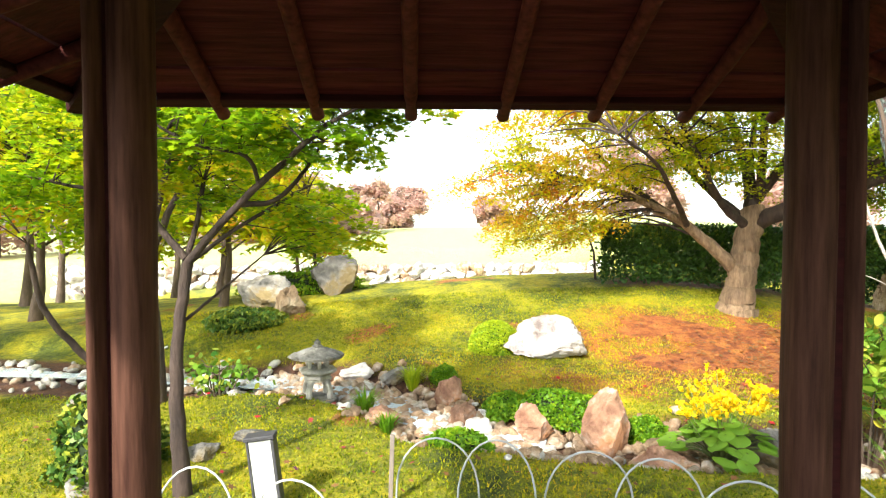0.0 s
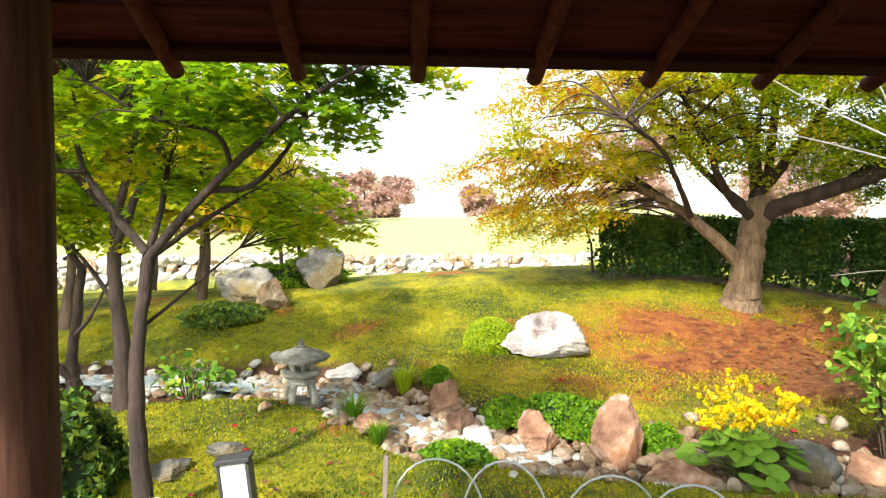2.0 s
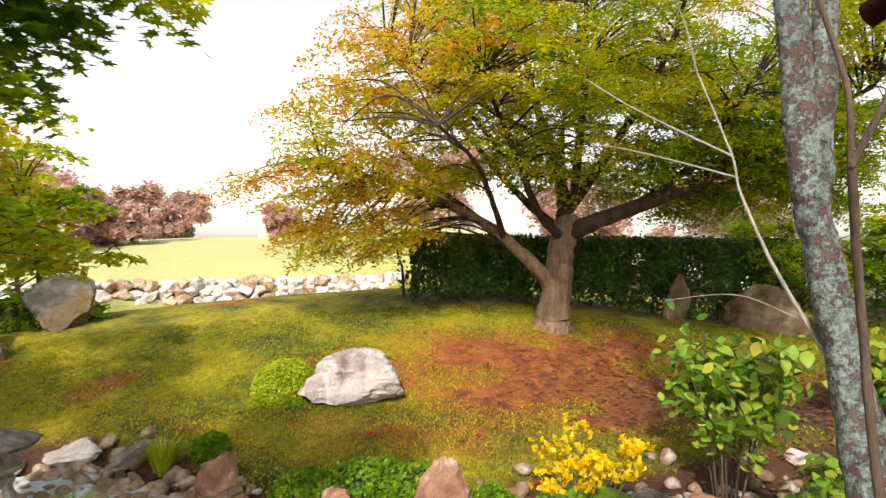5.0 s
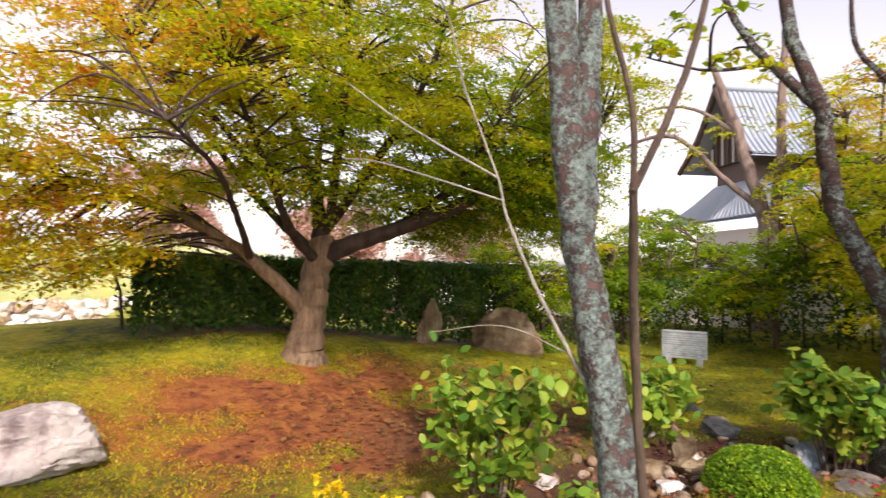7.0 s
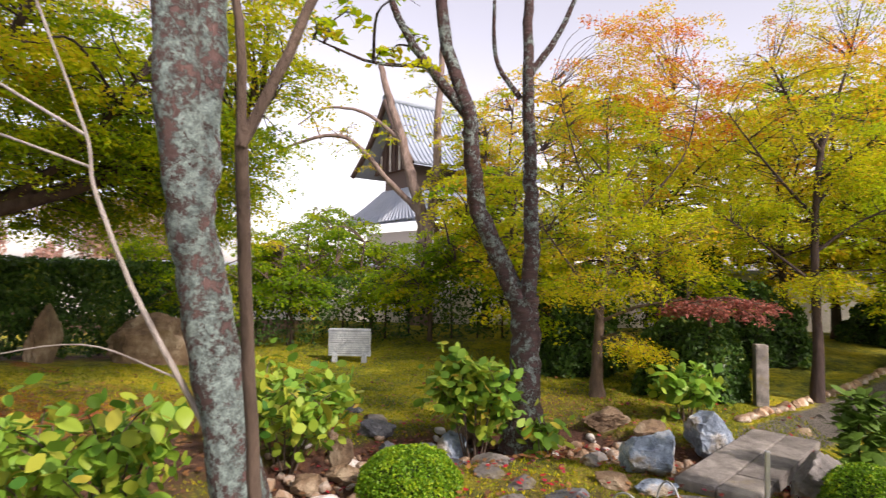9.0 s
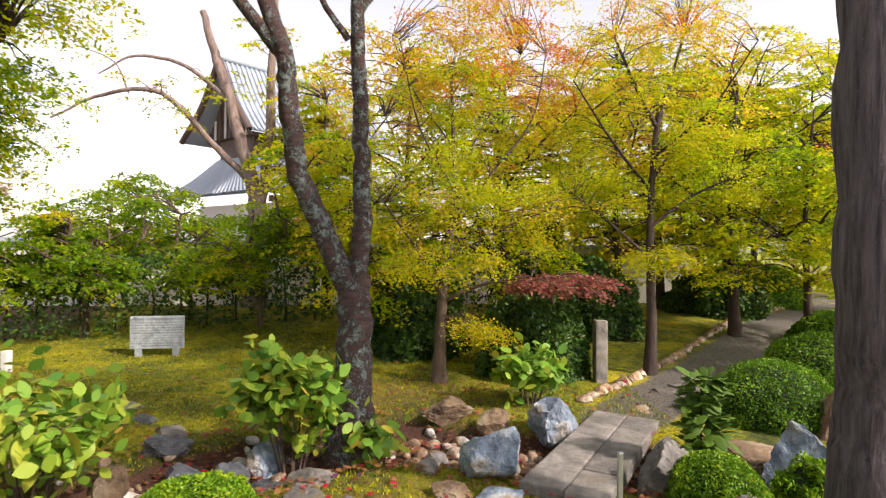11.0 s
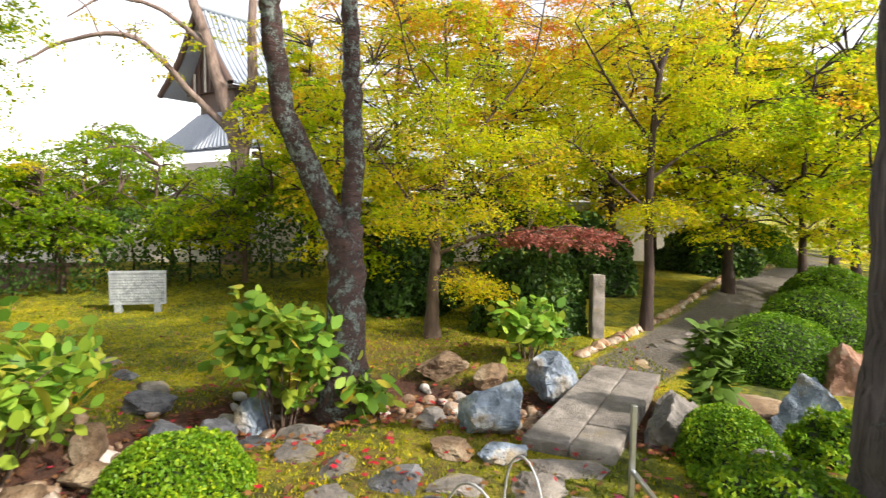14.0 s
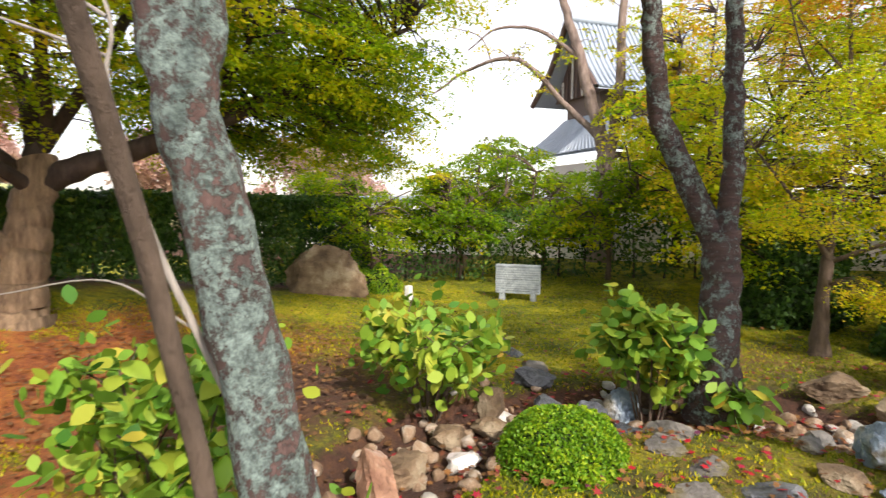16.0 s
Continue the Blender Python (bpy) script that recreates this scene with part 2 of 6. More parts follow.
M_FALLEN = leaf_mat("fallen_leaves", [(0.0, (0.13, 0.07, 0.035)), (0.45, (0.27, 0.13, 0.045)), (0.68, (0.16, 0.045, 0.035)), (0.9, (0.42, 0.015, 0.03)), (1.0, (0.12, 0.03, 0.07))], 0.2)
M_MOSS = leaf_mat("moss_blades", [(0.0, (0.035, 0.075, 0.004)), (0.45, (0.24, 0.29, 0.006)), (0.72, (0.52, 0.43, 0.01)), (1.0, (0.42, 0.14, 0.03))], 0.35)
M_FLOWER = leaf_mat("yellow_petals", [(0.0, (0.75, 0.5, 0.01)), (1.0, (0.85, 0.66, 0.02))], 0.4)
M_STEM = plain_mat("green_stem", (0.16, 0.2, 0.06))
M_HOOP = plain_mat("grey_bamboo_hoop", (0.42, 0.44, 0.47), 0.4)
M_STAKE = plain_mat("grey_wooden_stake", (0.22, 0.18, 0.16))
# near-black: the shade inside shrubs put into a colour
M_CORE = plain_mat("dark_inner_shade", (0.02, 0.035, 0.012), 1.0)
M_WHITE = plain_mat("white_diffuser", (0.72, 0.74, 0.72), 0.5, 0, 0.1)
M_DARK = plain_mat("dark_painted_metal", (0.05, 0.05, 0.06), 0.5)
M_METAL = plain_mat("galvanised_metal", (0.5, 0.53, 0.57), 0.35, 0.9)
M_TILE = plain_mat("grey_roof_tile", (0.36, 0.42, 0.5), 0.35)
M_PLASTER = plain_mat("white_plaster", (0.72, 0.7, 0.66))
M_TIMBER = plain_mat("old_temple_timber", (0.1, 0.062, 0.05))


# ---- building helpers ----
def link_mesh(name, verts, faces, material, parent=None, label="", tone=None, smooth=False):
    """One mesh object from vertices and faces (a numpy array of equal faces, or a list)."""
    me = bpy.data.meshes.new(name)
    verts = np.asarray(verts, dtype=np.float32)
    if isinstance(faces, np.ndarray):
        k = faces.shape[1]
        me.vertices.add(len(verts)), me.loops.add(faces.size), me.polygons.add(len(faces))
        me.vertices.foreach_set("co", verts.ravel())
        me.loops.foreach_set("vertex_index", faces.astype(np.int32).ravel())
        me.polygons.foreach_set("loop_start", np.arange(0, faces.size, k, dtype=np.int32))
        me.update(calc_edges=True)
    else:
        me.from_pydata(verts.tolist(), [], faces)
        me.update()
    me.materials.append(material)
    if tone is not None:
        me.attributes.new("tone", "FLOAT", "POINT").data.foreach_set("value", np.asarray(tone, dtype=np.float32))
    if smooth:
        me.polygons.foreach_set("use_smooth", np.ones(len(me.polygons), dtype=bool))
    ob = new(name, me)
    if parent:
        ob.parent = parent
    if label:
        tagged(ob, label)
    return ob


def part(name, bm, material, parent=None, label="", smooth=False):
    me = bpy.data.meshes.new(name)
    bm.to_mesh(me)
    bm.free()
    me.materials.append(material)
    if smooth:
        me.polygons.foreach_set("use_smooth", np.ones(len(me.polygons), dtype=bool))
    ob = new(name, me)
    if parent:
        ob.parent = parent
    if label:
        tagged(ob, label)
    return ob


def thing(name, at, label, category, group="", kind="", turn=0.0):
    ob = new(name)
    ob.matrix_basis = pose(*at, 0, 0, turn)
    ob.empty_display_size = 0.1
    return tagged(ob, label, category, group, kind)


def box(size, at=(0, 0, 0), bevel=0.01, rot=None, bm=None):
    out = bm or bmesh.new()
    m = Matrix.Translation(at) @ (rot or Matrix.Identity(4)) @ Matrix.Diagonal((*size, 1))
    made = bmesh.ops.create_cube(out, size=1.0, matrix=m)["verts"]
    if bevel:
        edges = list({e for v in made for e in v.link_edges})
        bmesh.ops.bevel(out, geom=edges, offset=bevel, segments=2, profile=0.6, affect="EDGES")
    return out


def smooth_line(pts, n):
    """A Catmull-Rom line through the points, n pieces each."""
    p = np.asarray(pts, dtype=float)
    q = np.vstack([2 * p[0] - p[1], p, 2 * p[-1] - p[-2]])
    out = []
    for i in range(1, len(q) - 2):
        for k in range(n):
            t = k / n
            a, b, c, d = q[i - 1], q[i], q[i + 1], q[i + 2]
            out.append(0.5 * ((2 * b) + (c - a) * t + (2 * a - 5 * b + 4 * c - d) * t * t + (3 * b - a - 3 * c + d) * t ** 3))
    return np.array(out + [p[-1]])


def tube(pts, radii, sides=8, rough=0.0, rng=None, base=0):
    """Vertices and quads of a tapered limb along the points."""
    pts = np.asarray(pts, dtype=float)
    n = len(pts)
    radii = np.interp(np.linspace(0, 1, n), np.linspace(0, 1, len(radii)), radii)
    d = np.gradient(pts, axis=0)
    d /= np.linalg.norm(d, axis=1)[:, None] + 1e-9
    ref = np.where(np.abs(d[:, 2:3]) > 0.9, [[1.0, 0, 0]], [[0, 0, 1.0]])
    u = np.cross(d, ref)
    for i in range(1, n):
        if np.dot(u[i], u[i - 1]) < 0:
            u[i] = -u[i]
    if np.any(np.abs(d[:, 2]) > 0.9) and np.any(np.abs(d[:, 2]) <= 0.9):
        k = u[0] / (np.linalg.norm(u[0]) + 1e-9)
        for i in range(n):
            k = k - np.dot(k, d[i]) * d[i]
            k /= np.linalg.norm(k) + 1e-9
            u[i] = k
    u /= np.linalg.norm(u, axis=1)[:, None] + 1e-9
    w = np.cross(d, u)
    a = np.linspace(0, 2 * np.pi, sides, endpoint=False)
    r = radii[:, None] * np.ones((1, sides))
    if rough:
        r = r * (1 + rough * (rng.random((n, sides)) - 0.5))
    v = pts[:, None, :] + r[:, :, None] * (np.cos(a)[None, :, None] * u[:, None, :] + np.sin(a)[None, :, None] * w[:, None, :])
    i, j = np.meshgrid(np.arange(n - 1), np.arange(sides), indexing="ij")
    k = (j + 1) % sides
    f = np.stack([i * sides + j, i * sides + k, (i + 1) * sides + k, (i + 1) * sides + j], -1).reshape(-1, 4)
    return v.reshape(-1, 3), f + base


def merge(pieces):
    verts, faces, base = [], [], 0
    for v, f in pieces:
        verts.append(v), faces.append(f + base)
        base += len(v)
    return np.vstack(verts), np.vstack(faces)


STAR = np.array([(0, -0.5), (0.16, -0.22), (0.46, -0.3), (0.24, 0.0), (0.5, 0.28), (0.17, 0.2), (0, 0.62), (-0.17, 0.2), (-0.5, 0.28), (-0.24, 0.0), (-0.46, -0.3), (-0.16, -0.22)])
SPRIG = np.array([(0, -0.6), (0.35, -0.1), (0, 0.6), (-0.35, -0.1)])
OVAL = np.array([(0, -0.5), (0.24, -0.3), (0.33, 0.0), (0.2, 0.3), (0, 0.5), (-0.2, 0.3), (-0.33, 0.0), (-0.24, -0.3)])


def leaves(points, size, rng, shape=SPRIG, flat=0.6, normals=None):
    """A leaf at each point: flat 1 lies level, 0 any way; normals sets the way they face."""
    n = len(points)
    nz = rng.normal(size=(n, 3)) * (1 - flat)
    nz[:, 2] += flat if normals is None else 0
    if normals is not None:
        nz += normals * max(flat, 0.2)
    nz /= np.linalg.norm(nz, axis=1)[:, None] + 1e-9
    t = rng.normal(size=(n, 3))
    u = np.cross(nz, t)
    u /= np.linalg.norm(u, axis=1)[:, None] + 1e-9
    w = np.cross(nz, u)
    s = size * (0.7 + 0.6 * rng.random((n, 1, 1)))
    v = points[:, None, :] + s * (shape[None, :, 0:1] * u[:, None, :] + shape[None, :, 1:2] * w[:, None, :])
    k = len(shape)
    return v.reshape(-1, 3), np.arange(n * k).reshape(n, k)


def sstep(a, b, v):
    u = np.clip((np.asarray(v, dtype=float) - a) / (b - a), 0, 1)
    return u * u * (3 - 2 * u)


def line_distance(x, y, pts):
    x, y = np.asarray(x, dtype=float), np.asarray(y, dtype=float)
    best = np.full(x.shape, 1e9)
    for (ax, ay), (bx, by) in zip(pts, pts[1:]):
        dx, dy = bx - ax, by - ay
        t = np.clip(((x - ax) * dx + (y - ay) * dy) / (dx * dx + dy * dy), 0, 1)
        best = np.minimum(best, np.hypot(x - ax - t * dx, y - ay - t * dy))
    return best


# ---- ground ----
STREAM = [(-7.0, 8.6), (-3.4, 7.6), (-1.0, 7.1), (0.1, 6.85), (0.75, 6.3), (1.05, 5.75), (1.8, 5.5), (2.7, 5.25), (3.7, 5.1), (5.0, 5.07), (6.0, 5.07),
          (6.8, 4.49), (7.52, 3.49), (7.24, 2.57), (6.96, 1.8), (6.64, 0.6), (6.25, -1.2)]
PATHWAY = [(8.01, 1.44), (8.86, 0.78), (10.3, -0.35), (12.85, -2.46), (17.0, -6.3), (21, -8.9)]


def ground(x, y):
    x, y = np.asarray(x, dtype=float), np.asarray(y, dtype=float)
    h = 0.13 + 0.8 * np.exp(-(((x - 4) / np.where(x < 4, 7.5, 4.2)) ** 2 + ((y - 10.5) / np.where(y < 10.5, 2.6, 3.3)) ** 2))
    h = h - 1.3 * sstep(13, 19, y) * (1 - sstep(6, 12, x))
    d = line_distance(x, y, STREAM)
    width = 0.25 + 0.5 * (1 - sstep(-2.5, -0.2, x))
    h = h - 0.16 * (1 - sstep(width, width + 0.35, d))
    lawn = sstep(27.6, 28.4, y - 0.12 * (x - 3)) * (1 - sstep(16, 22, x))
    h = h + lawn * (1.1 + 2.1 * np.exp(-(((x - 4) / 22) ** 2 + ((y - 55) / 24) ** 2)))
    h = h + 0.3 * sstep(10.2, 14, x) * sstep(-4.2, -0.2, y - 0.9 * (11.8 - x)) * (1 - sstep(21, 27, x))
    return h


def gz(x, y):
    return float(ground(x, y))


def axis(lo, hi, step, far):
    mid = np.arange(lo, hi + step / 2, step)
    grow, out = step, [hi]
    while out[-1] < far:
        grow *= 1.16
        out.append(out[-1] + grow)
    up = np.array(out[1:])
    return np.concatenate([(lo - (up - hi))[::-1], mid, up])


def build_ground():
    xs, ys = axis(-5.5, 14.5, 0.085, 2500), axis(-3.0, 12.0, 0.085, 2500)
    X, Y = np.meshgrid(xs, ys)
    Z = ground(X, Y)
    near = (np.hypot(X - 4, Y - 4) < 40)
    rough = np.array([noise.fractal(Vector((x * 1.3, y * 1.3, 3.0)), 0.9, 2.0, 4) if k else 0.0 for x, y, k in zip(X.ravel(), Y.ravel(), near.ravel())]).reshape(X.shape)
    Z = Z + 0.022 * rough
    ny, nx = X.shape
    i, j = np.meshgrid(np.arange(ny - 1), np.arange(nx - 1), indexing="ij")
    a = i * nx + j
    f = np.stack([a, a + 1, a + nx + 1, a + nx], -1).reshape(-1, 4)
    ob = link_mesh("ground", np.stack([X, Y, Z], -1).reshape(-1, 3), f, M_GROUND, smooth=True)
    d = line_distance(X, Y, STREAM)
    dry = 1.2 * np.exp(-(((X - 4.6) / 2.7) ** 2 + ((Y - 7.35) / 1.45) ** 4)) + 0.5 * np.exp(-(((X - 5.5) / 3.0) ** 2 + ((Y - 9.9) / 0.5) ** 2))
    dry = dry * (0.75 + 0.5 * rough)
    dry = np.maximum(dry, 0.75 * sstep(0.28, 0.75, rough) * (Y > 5.5) * (Y < 13) * (X < 9))
    litter_and_shade = 0.75 * np.exp(-((Y - 9.75) / 0.45) ** 2) * sstep(3, 4, X) * (1 - sstep(10.8, 11.6, X))
    litter_and_shade = np.maximum(litter_and_shade, 0.95 * (1 - sstep(0.35, 0.7, d)))
    litter_and_shade = np.maximum(litter_and_shade, 0.62 * np.exp(-(((X - 4.9) / 1.2) ** 2 + ((Y - 5.4) / 0.9) ** 2)))
    litter_and_shade = np.maximum(litter_and_shade, 0.8 * sstep(6.6, 8.4, Y - 0.1 * X) * sstep(10.6, 12, X))
    litter_and_shade = np.maximum(litter_and_shade, 0.62 * np.exp(-(((X - 8.7) / 1.35) ** 2 + ((Y - 3.4) / 1.3) ** 2)))
    litter_and_shade = np.maximum(litter_and_shade, 0.5 * np.exp(-(((X - 6.0) / 1.2) ** 2 + ((Y - 3.35) / 1.2) ** 2)))
    # brown litter right of the maple, also darkening the ground as tree shade
    litter_and_shade = np.maximum(litter_and_shade, 0.85 * np.exp(-(((X - 5.6) / 1.6) ** 2 + ((Y - 6.3) / 1.1) ** 2)))
    gravel = np.maximum(1 - sstep(0.28, 0.48, line_distance(X, Y, PATHWAY)), (1 - sstep(2.9, 3.3, Y)) * (1 - sstep(2.6, 3.2, X)))
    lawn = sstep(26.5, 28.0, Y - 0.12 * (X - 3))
    for name, v in (("dry", dry), ("litter_and_shade", litter_and_shade), ("gravel", gravel), ("lawn", lawn)):
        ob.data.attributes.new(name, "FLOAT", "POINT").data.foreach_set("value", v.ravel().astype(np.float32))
    return tagged(ob, "mossy garden ground with rusty dry patches and gravel", "ground", kind="structure")


build_ground()


# ---- plants ----
def tree(name, at, limbs, blobs, bark, leaf, label, seed, per=70, spray=0.42, size=0.07, shape=SPRIG, flat=0.65, twig=0.011, sides=10, category="tree", group="", twig_mat=None, drop=0.16):
    """limbs: (points, radius at the start, radius at the end), the trunk first. blobs: (x, y, z, rx, ry, rz, sprays, tone)."""
    rng = np.random.default_rng(seed)
    top = thing(name, at, label, category, group)
    inv = np.array(at)
    skeleton = []
    for i, (pts, r0, r1) in enumerate(limbs):
        line = smooth_line(pts, 6)
        line[1:-1] += rng.normal(size=(len(line) - 2, 3)) * r0 * 0.07
        radii = np.linspace(r0, r1, 24)
        if i == 0:
            radii *= 1 + 0.7 * np.exp(-np.arange(24) / 4.5)
            radii *= 1 + 0.018 * rng.normal(size=24)
        v, f = tube(line - inv, radii, sides if r0 > 0.05 else 8, 0.1, rng)
        link_mesh("trunk" if i == 0 else "limb", v, f, bark if i < 2 else twig_mat or bark, top, smooth=True)
        skeleton.append(line if i else line[len(line) * 2 // 3:])
    skeleton = np.vstack(skeleton)
    twigs, spots, tones = [], [], []
    for cx, cy, cz, rx, ry, rz, count, tone in blobs:
        way = rng.normal(size=(count, 3))
        way /= np.linalg.norm(way, axis=1)[:, None]
        c = np.array([cx, cy, cz]) + way * np.array([rx, ry, rz]) * (0.35 + 0.65 * rng.random((count, 1)) ** 0.6)
        for p in c:
            near = np.linalg.norm((skeleton - p) * [1, 1, 1.3], axis=1) + 1.2 * np.maximum(0, skeleton[:, 2] - p[2])
            q = skeleton[np.argmin(near)]
            gap = np.linalg.norm(p - q)
            mid = (p + q) / 2 + np.array([0, 0, 0.12 * gap]) + rng.normal(size=3) * 0.07 * gap
            line = smooth_line([q, mid, p], 4)
            twigs.append(tube(line - inv, [twig * (1 + 0.6 * gap), twig * 0.35], 5))
            out = p - q
            out[2] *= 0.3
            out = out / (np.linalg.norm(out) + 1e-6)
            n = max(8, int(per * (0.6 + 0.8 * rng.random())))
            fan = math.atan2(out[1], out[0]) + np.array([-1.5, -0.75, 0.0, 0.7, 1.45, 2.9]) + rng.normal(size=6) * 0.2
            ang = fan[rng.integers(6, size=n)] + rng.normal(size=n) * 0.2
            far = spray * rng.random(n) ** 0.6 * (0.75 + 0.35 * np.cos(ang - fan[2]))
            pts = p + np.stack([np.cos(ang) * far, np.sin(ang) * far, -0.45 * far * far / spray + rng.normal(size=n) * spray * drop * 0.42], -1)
            for w in fan[:5]:
                tip = p + np.array([math.cos(w), math.sin(w), -0.3]) * spray * 0.75
                twigs.append(tube(np.array([p, (p + tip) / 2 + [0, 0, 0.05 * spray], tip]) - inv, [twig * 0.4, twig * 0.12], 3))
            spots.append(pts)
            tones.append(np.full(n, tone + 0.12 * rng.normal()))
    if twigs:
        v, f = merge(twigs)
        tagged(link_mesh("twigwork", v, f, twig_mat or bark, top), kind="stuff")
    if spots:
        pts = np.vstack(spots)
        v, f = leaves(pts - inv, size, rng, shape, flat)
        tone = np.repeat(np.clip(np.concatenate(tones), 0, 1), len(shape))
        link_mesh("crown", v, f, leaf, top, tone=tone)
    return top


def rock_mesh(name, seed, size, cuts=15, rough=0.2, detail=5):
    """A boulder: a ball cut by random planes, then chipped and roughened."""
    rng = np.random.default_rng(seed)
    bm = bmesh.new()
    bmesh.ops.create_icosphere(bm, subdivisions=detail, radius=1.0)
    planes = []
    for _ in range(cuts):
        n = rng.normal(size=3)
        n /= np.linalg.norm(n)
        planes.append((Vector(n), 0.5 + 0.35 * rng.random()))
    off = Vector(rng.random(3) * 50)
    for v in bm.verts:
        p = v.co.copy()
        for n, d in planes:
            k = p.dot(n)
            if k > d:
                p -= n * (k - d)
        big = noise.fractal(p * 1.4 + off, 0.9, 2.0, 3)
        chip = abs(noise.noise(p * 3.1 + off)) - 0.25
        p *= 1 + rough * (0.7 * big - 0.5 * chip) + (0.05 * noise.fractal(p * 7 + off, 0.6, 2.1, 3) if detail > 3 else 0)
        v.co = Vector((p.x * size[0] * 1.12, p.y * size[1] * 1.12, p.z * size[2] * 1.12))
    me = bpy.data.meshes.new(name)
    bm.to_mesh(me)
    bm.free()
    if detail > 3:
        me.polygons.foreach_set("use_smooth", np.ones(len(me.polygons), dtype=bool))
        me.set_sharp_from_angle(angle=radians(28))
    return me


def rock(at, size, material, seed, label, turn=0.0, tilt=(0, 0), sink=0.3, name="rock", group="", **more):
    me = rock_mesh(name, seed, size, **more)
    me.materials.append(material)
    ob = new(name, me)
    x, y = at[:2]
    z = gz(x, y) if len(at) < 3 else at[2]
    ob.matrix_basis = pose(x, y, z + size[2] * (1 - sink) * 0.8, tilt[0], tilt[1], turn)
    return tagged(ob, label, "rock", group)


def clipped_shrub(name, at, size, label, seed, leaf=None, count=4500, leaf_size=0.028, tone=0.5, shape=SPRIG, category="shrub", lump=0.1, group="", flat=0.35):
    """A clipped mound: a dark core painted as inner shade, under a skin of small leaves."""
    rng = np.random.default_rng(seed)
    x, y = at[:2]
    z = gz(x, y) if len(at) < 3 else at[2]
    top = thing(name, (x, y, z), label, category, group)
    n = rng.normal(size=(count, 3))
    n[:, 2] = np.abs(n[:, 2]) - 0.25
    n /= np.linalg.norm(n, axis=1)[:, None]
    lumps = np.array([noise.noise(Vector(p * 2.4) + Vector((seed, 0, 0))) for p in n])
    r = (1 + lump * lumps) * (0.9 + 0.12 * rng.random(count))
    p = n * r[:, None] * np.array(size)
    keep = p[:, 2] > -0.05
    p, n = p[keep], n[keep]
    v, f = leaves(p, leaf_size, rng, shape, flat, n)
    t = np.clip(tone + 0.25 * lumps[keep] + 0.1 * rng.normal(size=len(p)), 0, 1)
    # solid filler lump, coloured dark for the shade behind the leaves
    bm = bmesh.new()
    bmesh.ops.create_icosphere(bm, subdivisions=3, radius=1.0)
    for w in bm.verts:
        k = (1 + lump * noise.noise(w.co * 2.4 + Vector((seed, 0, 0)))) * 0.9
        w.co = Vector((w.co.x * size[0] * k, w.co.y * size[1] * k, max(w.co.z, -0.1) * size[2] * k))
    part("shade_core", bm, M_CORE, top)
    link_mesh("foliage", v, f, leaf or M_LEAF_S, top, tone=np.repeat(t, len(shape)))
    return top


def broad_leaf_mesh(name, length, width, fold=0.25, droop=0.35, round_leaf=False):
    """A broad leaf along +y: a folded blade with a curved midrib."""
    rows = 7
    verts, faces = [], []
    for i in range(rows + 1):
        t = i / rows
        w = width * (math.sin(math.pi * min(1, t * 0.96 + 0.04)) ** (0.6 if round_leaf else 0.8)) * (1 - 0.25 * t)
        y = length * t
        z = -droop * length * t * t
        for s in (-1, -0.5, 0, 0.5, 1):
            verts.append((s * w / 2, y, z + fold * abs(s) * w * 0.5 - (0.12 * w if abs(s) == 1 else 0)))
    for i in range(rows):
        for j in range(4):
            a = i * 5 + j
            faces.append((a, a + 1, a + 6, a + 5))
    me = bpy.data.meshes.new(name)
    me.from_pydata(verts, [], faces)
    me.polygons.foreach_set("use_smooth", np.ones(len(faces), dtype=bool))
    return me


